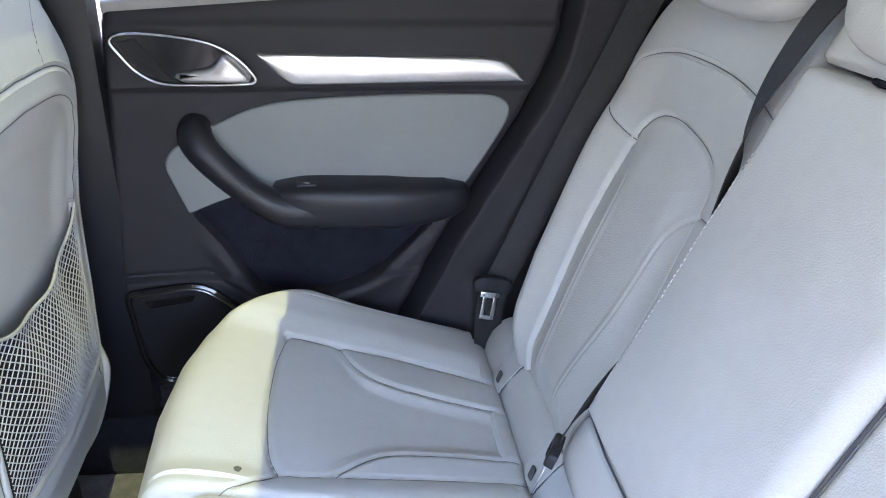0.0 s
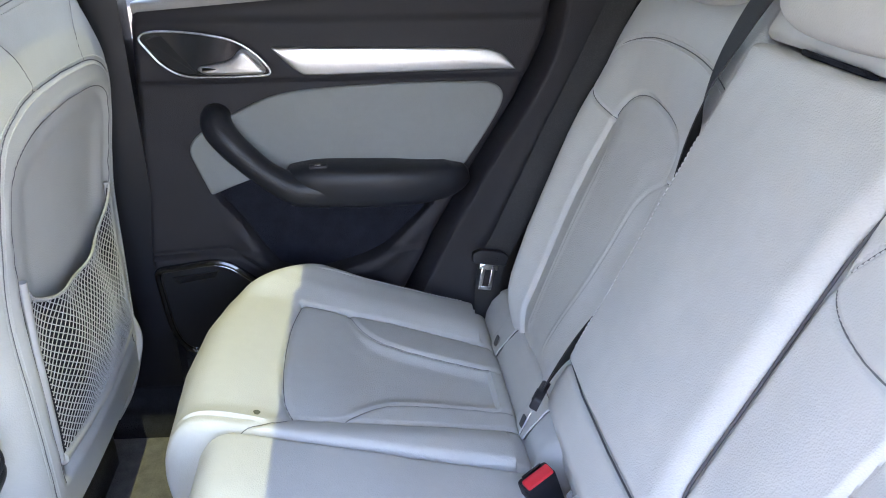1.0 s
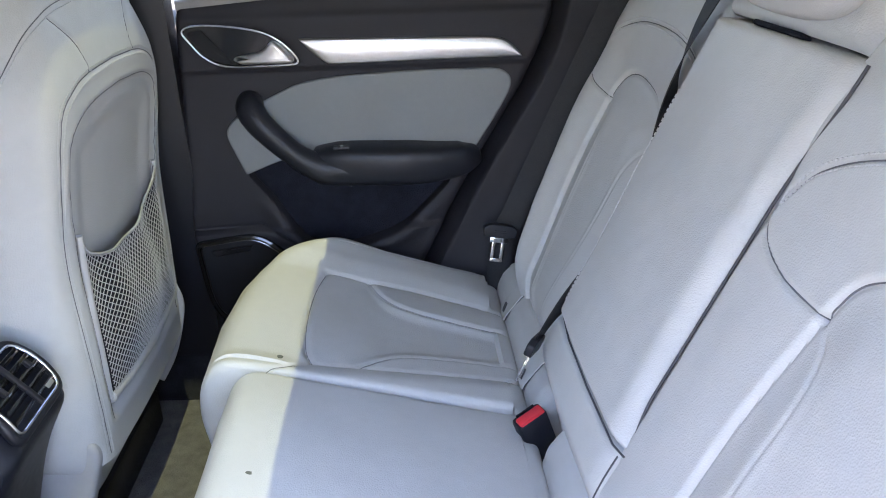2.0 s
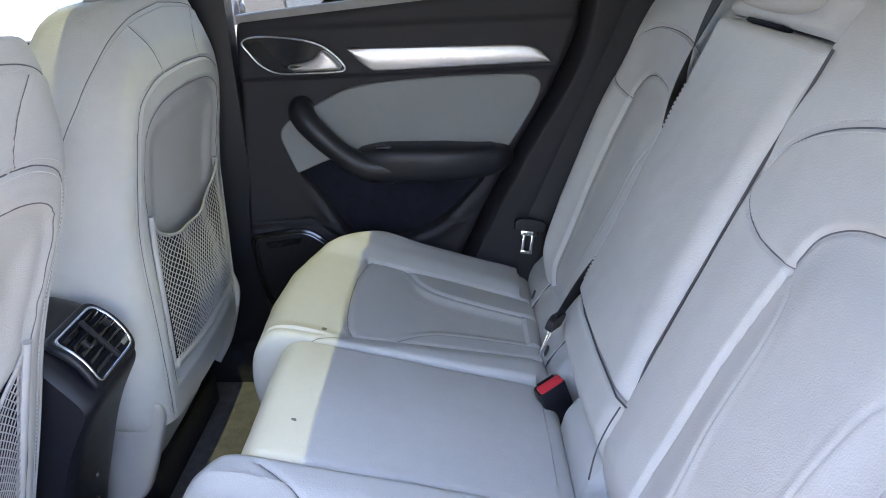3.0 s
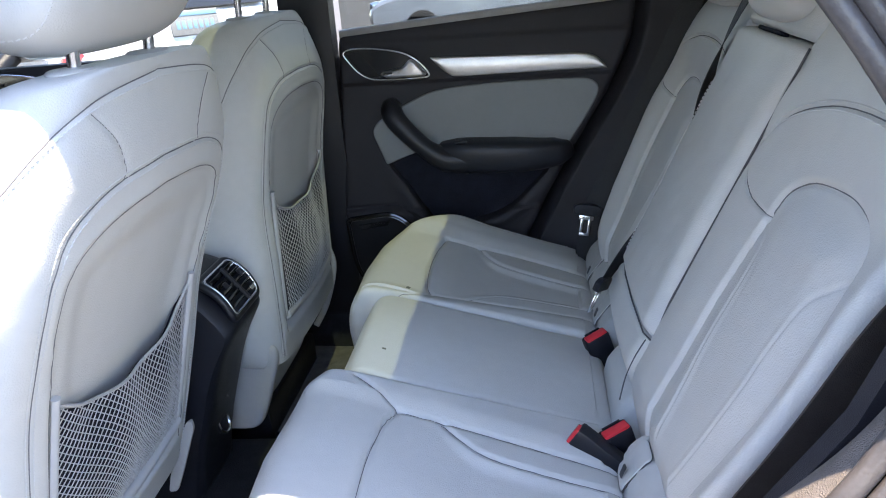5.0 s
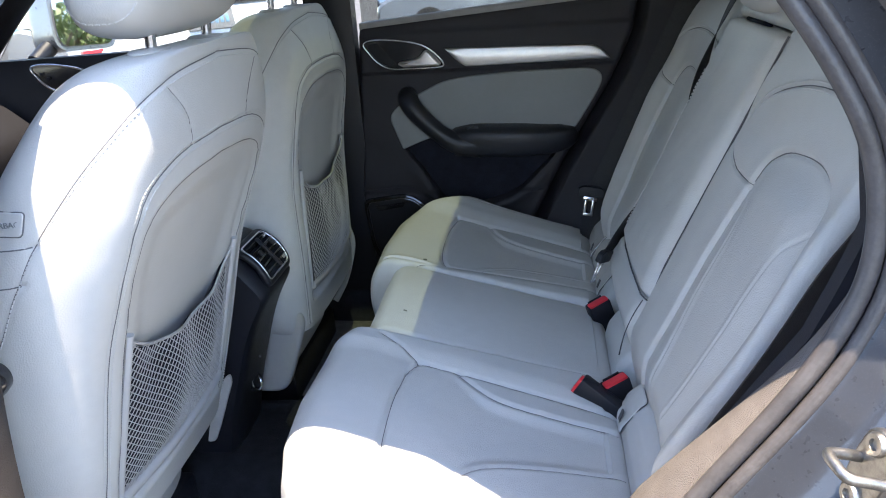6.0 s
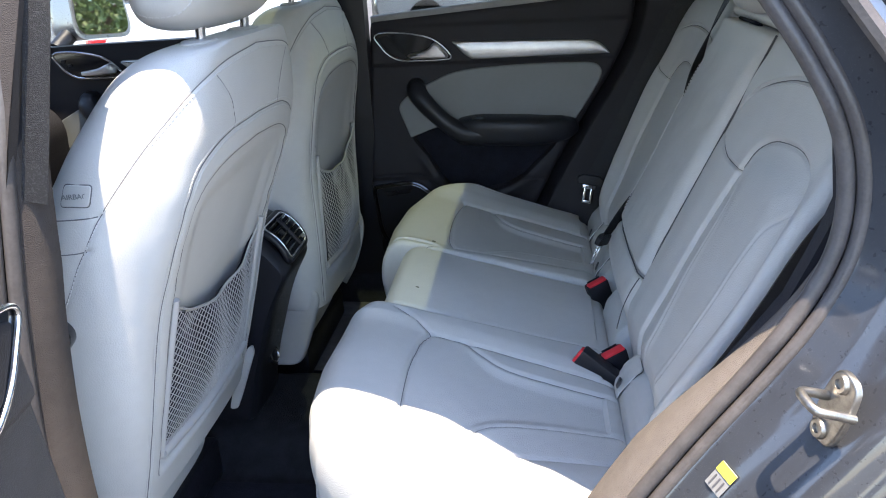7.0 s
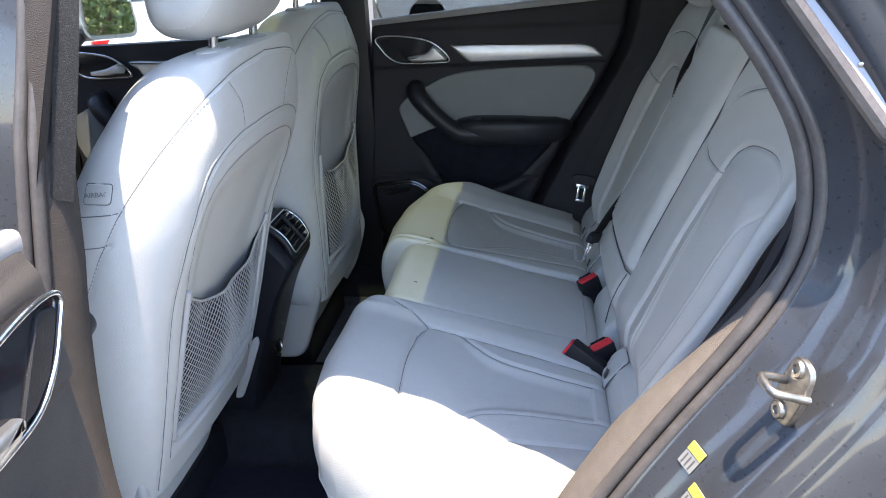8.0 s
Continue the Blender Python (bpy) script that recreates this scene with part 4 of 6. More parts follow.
# far side: pillars, windows, outer skin
flat_panel([(-0.10, 0.70, 0.40), (0.03, 0.70, 0.40), (0.055, 0.60, 1.47), (-0.06, 0.60, 1.47)], (0, 0.05, 0), "centre_pillar", DARKER, "dark pillar between the far doors", car, (0, -0.01, 0))
flat_panel([(0.05, 0.725, 1.13), (0.78, 0.725, 1.17), (0.66, 0.63, 1.46), (0.07, 0.63, 1.47)], (0, 0.004, 0), "rear_side_window", GLASS, "clear side window glass", car)
flat_panel([(-1.00, 0.735, 1.09), (-0.09, 0.735, 1.11), (-0.05, 0.63, 1.47), (-0.62, 0.62, 1.45)], (0, 0.004, 0), "front_side_window", CLEAR_GLASS, "clear side window glass", car)
flat_panel([(0.86, 0.665, 1.10), (1.50, 0.62, 1.10), (1.40, 0.58, 1.42), (0.80, 0.61, 1.46)], (0, 0.05, 0), "rear_pillar_trim", DARK, "dark rear pillar trim", car)
flat_panel([(-1.15, 0.86, 0.3), (1.62, 0.80, 0.3), (1.55, 0.76, 1.12), (-1.15, 0.82, 1.04)], (0, -0.02, 0), "far_side_skin", PAINT, "", car, (0, 0.03, 0))
# big side trim beside the far seat, behind the door
n = 50
U, Z = np.meshgrid(np.linspace(0, 1, 90) ** 1.5, np.linspace(0.40, 1.47, 90), indexing="ij")
xd = smooth_curve([(0.40, 0.36), (0.608, 0.474), (0.73, 0.535), (0.851, 0.602), (0.976, 0.677), (1.06, 0.715), (1.16, 0.738), (1.25, 0.735), (1.47, 0.66)], 8)
xd = np.interp(Z, xd[:, 0], xd[:, 1])
X = xd - 0.02 + U * (1.12 - xd)
Yt = np.interp(Z, [0.4, 1.15, 1.47], [0.715, 0.715, 0.64]) - np.interp(Z, [0.4, 1.05, 1.3], [0.075, 0.065, 0.025]) * step(X - xd, 0.002, 0.035) - 0.012 * step(X - xd, 0.06, 0.16) + 0.004 * waves(X, Z, 0.3, 2)
part("side_trim", Geo().shell(np.stack([X, Yt, Z], 2), (0, 0.03, 0)), DARK, car, "dark moulded trim beside the rear seat")
# near-side bodywork between opening and seat
X, Z = np.meshgrid(np.linspace(0.45, 1.05, n), np.linspace(0.40, 1.40, n), indexing="ij")
Yt = -np.interp(Z, [0.4, 1.0, 1.2, 1.4], [0.64, 0.64, 0.625, 0.585]) + 0.004 * waves(X, Z, 0.3, 2) + 0.0 * X
part("side_trim", Geo().shell(np.stack([np.maximum(X, np.interp(Z, [0.4, 0.52, 0.72, 0.83, 0.95, 1.05, 1.14, 1.27, 1.4], [0.52, 0.52, 0.60, 0.66, 0.74, 0.78, 0.77, 0.70, 0.62])), Yt, Z], 2), (0, -0.02, 0)), DARK, car, "dark moulded trim beside the rear seat")

# rear bulkhead, parcel shelf, tailgate, windscreen, bonnet, dashboard
flat_panel([(0.95, -0.60, 0.40), (0.95, 0.60, 0.40), (1.02, 0.60, 1.14), (1.02, -0.60, 1.14)], (0.03, 0, 0), "seat_back_carpet", CARPET, "", car)
flat_panel([(0.98, -0.62, 1.13), (0.98, 0.62, 1.13), (1.50, 0.60, 1.10), (1.50, -0.60, 1.10)], (0, 0, -0.02), "parcel_shelf", DARK, "", car)
flat_panel([(1.62, -0.70, 0.35), (1.62, 0.70, 0.35), (1.52, 0.66, 1.10), (1.52, -0.66, 1.10)], (0.03, 0, 0), "tailgate", PAINT, "", car, (0.05, 0, 0))
flat_panel([(1.52, -0.64, 1.10), (1.52, 0.64, 1.10), (1.38, 0.58, 1.42), (1.38, -0.58, 1.42)], (0.004, 0, 0), "rear_window", TINT, "", car)
flat_panel([(-1.30, -0.70, 1.02), (-1.30, 0.70, 1.02), (-0.72, 0.58, 1.46), (-0.72, -0.58, 1.46)], (-0.005, 0, 0), "windscreen", CLEAR_GLASS, "clear windscreen", car, (-0.04, 0, 0))
flat_panel([(-2.10, -0.78, 0.82), (-2.10, 0.78, 0.82), (-1.25, 0.80, 1.00), (-1.25, -0.80, 1.00)], (0, 0, -0.03), "bonnet", PAINT, "", car, (0, 0, 0.05))
flat_panel([(-2.25, -0.75, 0.3), (-2.25, 0.75, 0.3), (-2.10, 0.78, 0.82), (-2.10, -0.78, 0.82)], (0.04, 0, 0), "front_bumper", PAINT, "", car, (-0.08, 0, 0))
for sgn in (-1, 1):
    flat_panel([(-2.20, sgn * 0.80, 0.35), (-1.15, sgn * 0.86, 0.35), (-1.15, sgn * 0.84, 1.02), (-2.10, sgn * 0.78, 0.82)], (0, -sgn * 0.03, 0), "front_wing", PAINT, "", car, (0, sgn * 0.03, 0))
part("dashboard", Geo().sweep([(-1.0, -0.66, 0.85), (-1.0, 0, 0.85), (-1.0, 0.66, 0.85)], rounded([(-0.16, -0.35), (0.10, -0.35), (0.14, 0.05), (0.02, 0.15), (-0.20, 0.16)], 0.05), up=(0, 0, 1)), DARK, car, "dark dashboard")


def wheel(x, y, parent, r=0.34):
    s = 1 if y > 0 else -1
    m = Matrix.Translation((x, y, r)) @ pose(0, 0, 0, -90 * s, 0, 0)
    w = part("wheel", Geo().lathe([(0.2, -0.1), (r - 0.03, -0.1), (r, -0.08), (r, 0.08), (r - 0.03, 0.1), (0.2, 0.1)], m, 32), TYRE, parent, "black tyre")
    part("rim", Geo().lathe([(0.215, 0.05), (0.225, 0.095), (0.20, 0.09), (0.06, 0.06), (0.05, 0.075), (0.01, 0.08)], m, 32), SILVER, w, "silver alloy rim")


for wx in (-1.35, 1.25):
    for wy_ in (-0.74, 0.74):
        wheel(wx, wy_, car)

# striker on the jamb
def striker():
    at = Vector((0.7465, -0.797, 0.913))
    nrm, lng = Vector((-0.94, -0.25, 0.14)).normalized(), Vector((0.26, -0.14, 0.94))
    lng = (lng - nrm * lng.dot(nrm)).normalized()
    m = Matrix.Translation(at) @ Matrix((lng.cross(nrm), lng, nrm)).transposed().to_4x4()
    o = rounded([(-0.015, -0.037), (0.015, -0.037), (0.019, -0.010), (0.019, 0.010), (0.015, 0.037), (-0.015, 0.037), (-0.019, 0.010), (-0.019, -0.010)], 0.013)
    st = part("striker_plate", Geo().plate(o, lambda a, b, h: m @ Vector((a, b, h)), 0.006, 0.002), STEEL, car, "worn steel door striker")
    loop = smooth_curve([(-0.012, 0.003, 0.0), (-0.011, 0.008, 0.018), (-0.010, 0.011, 0.032), (-0.007, 0.012, 0.037), (0.003, 0.0125, 0.038), (0.013, 0.013, 0.037), (0.017, 0.0125, 0.032), (0.018, 0.010, 0.018), (0.019, 0.006, 0.0)], 6)
    part("striker_loop", Geo().tube([m @ Vector(q) for q in loop], 0.0044, 12, up=tuple(m.to_3x3() @ Vector((0, 1, 0)))), STEEL, st)
    for s in (-1, 1):
        mm = m @ Matrix.Translation((-0.003, s * 0.026, 0.005))
        part("screw", Geo().lathe([(0.0095, 0), (0.0095, 0.003), (0.008, 0.0048), (0.0045, 0.0048), (0.004, 0.002), (0.001, 0.002)], mm, 18), STEEL, st, "round steel screw")


striker()
# paper labels on the jamb
def jamb_label(x, z, prof, w, h, name, label):
    """A pale paper label with a yellow band, stuck flat on the jamb near (x, z)."""
    P = ring(prof, -1)
    mid = (P[:, 0] + P[:, 1]) / 2
    i = int(np.argmin(np.hypot(mid[:, 0] - x, mid[:, 2] - z)))
    u = mid[i + 2] - mid[i - 2]
    u /= np.linalg.norm(u)
    v = P[i, 1] - P[i, 0]
    v = v - u * v.dot(u)
    v /= np.linalg.norm(v)
    nn = np.cross(u, v)
    nn = nn if nn[1] < 0 else -nn
    sgn = 1 if u[2] > 0 else -1
    box = lambda a, b, c, d: rounded([(a, c), (b, c), (b, d), (a, d)], 0.001)
    lay = lambda lift: lambda p, q, t: mid[i] + u * p * sgn + v * q + nn * (t + lift)
    ob = part(name, Geo().plate(box(-w / 2, w / 2, -h / 2, h / 2), lay(0.0016), 0.0008, 0.0002, 1), PAPER, car, label)
    part("label_band", Geo().plate(box(w * 0.12, w / 2, -h / 2, h / 2), lay(0.0028), 0.0006, 0.0002, 1), YELLOW, ob, "yellow printed band")
    for k in range(3):
        part("label_print", Geo().plate(box(-w * 0.42, w * 0.02, h * (-0.32 + 0.26 * k), h * (-0.24 + 0.26 * k)), lay(0.0028), 0.0005, 0.0001, 1), SEAM, ob, "grey printed line")


jamb_label(0.664, 0.804, [(0.044, 0.037), (0.053, 0.050)], 0.030, 0.021, "label", "pale paper label with a yellow band")
jamb_label(0.668, 0.772, [(0.060, 0.062), (0.068, 0.080)], 0.030, 0.021, "label", "pale paper label with a yellow band")


# ---------------------------------------------------------------- rear door trim (far side; the near one is open)
def door(label, trim):
    th = thing("rear_door", (0.35, 0.70, 0.45), label, "car door", "rear doors")
    Y0 = 0.668
    n, m = 200, 190
    V, U = np.meshgrid(np.linspace(0, 1, m), np.linspace(0, 1, n), indexing="xy")
    zt = 1.142 + 0.05 * U
    Z = 0.48 + V * (zt - 0.48)
    xf = np.interp(Z, [0.48, 0.56, 0.62, 0.68, 0.72, 0.90, 1.15, 1.2], [0.085, 0.055, 0.036, 0.024, 0.022, 0.036, 0.055, 0.058])
    xr = np.interp(Z, [0.48, 0.608, 0.73, 0.851, 0.976, 1.06, 1.10, 1.16, 1.2], [0.41, 0.474, 0.535, 0.602, 0.677, 0.715, 0.730, 0.738, 0.735])
    X = xf + U * (xr - xf)
    h = 0.012 * np.sin(np.clip((Z - 0.48) / 0.7, 0, 1) * math.pi) * 0.6
    # upper rail and belt line step
    h += 0.006 * step(Z, 1.015, 1.025) * step(-Z, -1.125, -1.11)
    # map pocket
    pocket = smooth_curve([(0.150, 0.830), (0.19, 0.765), (0.235, 0.69), (0.262, 0.668), (0.31, 0.660), (0.37, 0.672), (0.43, 0.694), (0.48, 0.735), (0.545, 0.815), (0.45, 0.83), (0.30, 0.85), (0.22, 0.855)], 6, True)
    sd = signed(X, Z, pocket)
    h -= 0.045 * step(sd, -0.002, 0.008)
    h += 0.010 * gauss(sd + 0.014, 0.016) * step(-Z, -0.79, -0.70)
    # panel line above the speaker
    h += 0.010 * step(-Z, -0.712, -0.700)
    h -= 0.004 * gauss(dist(X, Z, [(0.02, 0.708), (0.16, 0.716), (0.23, 0.672)]), 0.004)
    for e, r in ((X - xf, 0.012), (xr - X, 0.016), (zt - Z, 0.025)):
        q = np.clip(1 - e / r, 0, 1)
        h -= r * (1 - np.sqrt(1 - 0.99 * q * q))
    P = np.stack([X, Y0 - h, Z], 2)
    panel = part("door_panel", Geo().shell(P, (0, 0.045, 0)), trim, th, "dark moulded door panel with a map pocket")
    part("map_pocket", Geo().plate([(0.34 + (a - 0.34) * 0.99, 0.75 + (b - 0.75) * 0.985) for a, b in pocket], lambda a, b, hh: (a, Y0 + 0.024 - hh, b), 0.012, 0.004, 2), CARPET, panel, "black map pocket")
    flat = lambda a, b, hh: (a, Y0 - 0.009 - 0.006 * float(step(np.array(b), 1.01, 1.026)) - hh, b)
    # sill cap at the foot of the glass
    part("sill_cap", Geo().sweep([(0.055, 0.70, 1.138), (0.38, 0.70, 1.163), (0.735, 0.70, 1.188)], rounded([(-0.035, -0.012), (0.03, -0.012), (0.03, 0.008), (-0.035, 0.006)], 0.008), up=(0, 0, 1)), SILL, th, "pale grey door top")
    # grey leather insert
    o = rounded([(0.113, 0.907), (0.135, 0.935), (0.200, 0.968), (0.275, 1.002), (0.47, 1.012), (0.640, 1.010), (0.661, 0.985), (0.636, 0.935), (0.588, 0.860), (0.44, 0.870), (0.294, 0.868), (0.214, 0.850), (0.144, 0.822)],
                [0.02, 0.03, 0.05, 0.08, 0.08, 0.03, 0.025, 0.04, 0.01, 0.05, 0.05, 0.05, 0.006], 6)
    ins = part("leather_insert", Geo().plate(o, lambda a, b, hh: flat(a, b, hh - 0.002), 0.007, 0.004, 3), LEATHER_PANEL, panel, "grey leather insert")
    # armrest and pull handle
    arm = Geo()
    pts = smooth_curve([(0.285, Y0 - 0.02, 0.835), (0.34, Y0 - 0.03, 0.838), (0.42, Y0 - 0.034, 0.836), (0.50, Y0 - 0.030, 0.834), (0.56, Y0 - 0.018, 0.838), (0.594, Y0 - 0.004, 0.848)], 8)
    sc = np.interp(np.linspace(0, 1, len(pts)), [0, 0.15, 0.5, 0.8, 0.95, 1], [0.9, 1, 1.0, 0.82, 0.5, 0.25])
    arm.sweep(pts, rounded([(-0.042, -0.044), (0.034, -0.030), (0.040, 0.028), (0.024, 0.044), (-0.042, 0.046)], 0.024), up=(0, 0, 1), scale=sc)
    part("armrest", arm, DARKER, panel, "black padded armrest")
    pull = smooth_curve([(0.168, Y0 + 0.004, 0.962), (0.170, Y0 - 0.030, 0.955), (0.186, Y0 - 0.046, 0.932), (0.222, Y0 - 0.050, 0.893), (0.262, Y0 - 0.048, 0.858), (0.30, Y0 - 0.042, 0.838), (0.345, Y0 - 0.034, 0.836)], 8)
    a = np.linspace(0, 2 * math.pi, 20, endpoint=False)
    part("pull_handle", Geo().sweep(pull, np.stack([0.0245 * np.cos(a), 0.023 * np.sin(a)], 1), up=(0, -1, 0.2), scale=np.interp(np.linspace(0, 1, len(pull)), [0, 0.2, 0.6, 0.85, 1], [1.0, 1.08, 0.92, 1.2, 1.5])), DARKER, panel, "black pull handle")
    sw = part("window_switch", Geo().box((0.333, Y0 - 0.046, 0.880), (0.030, 0.018, 0.006), 0.0025), DARKER, panel, "black window switch")
    part("switch_rocker", Geo().box((0.333, Y0 - 0.050, 0.8835), (0.010, 0.006, 0.002), 0.0008), GLOSS, sw)
    # speaker
    o = rounded([(0.036, 0.680), (0.150, 0.694), (0.222, 0.632), (0.16, 0.54), (0.080, 0.512), (0.048, 0.55)], [0.014, 0.03, 0.02, 0.05, 0.03, 0.05])
    spk = part("speaker_grille", Geo().plate(o, lambda p, q, hh: flat(p, q, hh + 0.007), 0.006, 0.002), GRILLE, panel, "black perforated speaker grille")
    part("speaker_ring", Geo().tube([flat(p, q, 0.013) for p, q in o], 0.0012, 8, up=(0, 1, 0), closed=True), DARK_CHROME, spk, "thin dark chrome speaker ring")
    part("speaker_bezel", Geo().tube([flat(0.13 + (p - 0.13) * 1.07, 0.61 + (q - 0.61) * 1.07, 0.010) for p, q in o], 0.006, 8, up=(0, 1, 0), closed=True), GLOSS, spk, "gloss black bezel")
    part("speaker_badge", Geo().plate(rounded([(0.056, 0.671), (0.142, 0.682), (0.133, 0.668), (0.066, 0.658)], 0.004), lambda p, q, hh: flat(p, q, hh + 0.0125), 0.003, 0.001), GLOSS, spk, "gloss black badge strip")
    g = Geo()
    for kx in range(5):
        g.box(flat(0.100 + kx * 0.006, 0.6735 + kx * 0.0007, 0.0162), (0.0035, 0.0008, 0.0022), 0)
    part("badge_mark", g, DARK_CHROME, spk, "small silver badge mark")
    # inner handle
    o = smooth_curve([(0.066, 1.094), (0.080, 1.103), (0.118, 1.104), (0.17, 1.098), (0.210, 1.088), (0.240, 1.070), (0.262, 1.046), (0.264, 1.034), (0.245, 1.031), (0.18, 1.030), (0.130, 1.033), (0.098, 1.050), (0.077, 1.075)], 6, True)
    rec = part("handle_recess", Geo().plate(o, lambda p, q, hh: flat(p, q, hh - 0.002), 0.0065, 0.001, 1), GLOSS, panel, "gloss black handle recess")
    part("handle_bezel", Geo().tube([flat(p, q, 0.0065) for p, q in o], 0.0023, 10, up=(0, 1, 0), closed=True), CHROME, rec, "chrome bezel of the door handle")
    o2 = [(0.074, 1.092), (0.100, 1.098), (0.150, 1.037), (0.132, 1.037), (0.104, 1.050), (0.084, 1.075)]
    part("tweeter_mesh", Geo().plate(rounded(o2, 0.006), lambda p, q, hh: flat(p, q, hh + 0.004), 0.003, 0.001, 1), GRILLE, rec, "black tweeter mesh")
    o3 = rounded([(0.150, 1.043), (0.154, 1.048), (0.205, 1.056), (0.220, 1.075), (0.231, 1.073), (0.260, 1.041), (0.256, 1.035), (0.164, 1.035)], [0.003, 0.004, 0.02, 0.008, 0.012, 0.005, 0.004, 0.006])
    part("handle_lever", Geo().plate(o3, lambda p, q, hh: flat(p, q, hh * float(np.interp(p, [0.15, 0.20, 0.24, 0.26], [0.5, 0.9, 1.15, 0.7])) + 0.004), 0.017, 0.007, 5), ALU, rec, "satin metal door lever")
    # aluminium inlay
    def inlay(top, low, n=110, k=24):
        """A convex metal strip between two lines of (x, z)."""
        top, low = smooth_curve(top, 10), smooth_curve(low, 10)
        x0, x1 = top[0, 0], top[-1, 0]
        xs = x0 + (x1 - x0) * (1 - np.cos(np.linspace(0.03, math.pi - 0.03, n))) / 2
        zt_, zb_ = np.interp(xs, top[:, 0], top[:, 1]), np.interp(xs, low[:, 0], low[:, 1])
        q = np.linspace(0, 1, k)
        Zs = zb_[:, None] + (zt_ - zb_)[:, None] * q[None, :]
        e = np.minimum((zt_ - zb_)[:, None] * np.minimum(q, 1 - q)[None, :], np.minimum(xs - x0, x1 - xs)[:, None] + 0.0)
        hh = 0.0075 + 0.0025 * np.sqrt(np.clip(1 - (1 - np.clip(e / 0.0025, 0, 1)) ** 2, 0, 1)) + 0.0035 * np.sin(q * math.pi)[None, :]
        return np.stack([np.broadcast_to(xs[:, None], Zs.shape), Y0 - 0.0085 - hh, Zs], 2)
    part("metal_inlay", Geo().shell(inlay([(0.270, 1.075), (0.40, 1.072), (0.55, 1.069), (0.615, 1.067), (0.645, 1.060), (0.663, 1.046), (0.674, 1.032)],
                                          [(0.270, 1.0745), (0.290, 1.052), (0.312, 1.034), (0.335, 1.029), (0.45, 1.030), (0.60, 1.031), (0.674, 1.0315)]), (0, 0.012, 0)), ALU, panel, "brushed aluminium inlay strip")
    return th


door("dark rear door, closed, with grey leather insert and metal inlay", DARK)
HINGE = Vector((-0.08, 0.86, 0))
XF.append(Matrix.Scale(-1, 4, (0, 1, 0)) @ Matrix.Translation(HINGE) @ pose(0, 0, 0, 0, 0, 83) @ Matrix.Translation(-HINGE))
# same door as the closed one, its trim colour lightened as if sunlit
near_door = door("brown-black rear door, standing open, trim lightened for sun, with metal handle bezel", SUNLIT_DARK)
flat_panel([(0.0, 0.84, 0.40), (0.62, 0.84, 0.45), (0.80, 0.80, 1.12), (0.0, 0.82, 1.08)], (0, -0.05, 0), "door_skin", PAINT, "dark grey metallic door skin", near_door, (0, 0.03, 0))
part("window_frame", Geo().tube(smooth_curve([(0.0, 0.76, 1.10), (0.03, 0.70, 1.30), (0.07, 0.665, 1.44), (0.20, 0.66, 1.465), (0.42, 0.66, 1.455), (0.56, 0.68, 1.38), (0.70, 0.73, 1.22), (0.74, 0.76, 1.14)], 8), 0.022, 10, up=(0, 1, 0), flat=0.7), DARKER, near_door, "black window frame of the open door")
flat_panel([(0.01, 0.75, 1.12), (0.73, 0.75, 1.15), (0.55, 0.68, 1.40), (0.06, 0.665, 1.45)], (0, 0.004, 0), "door_window", DOOR_TINT, "tinted door glass", near_door)
XF.pop()

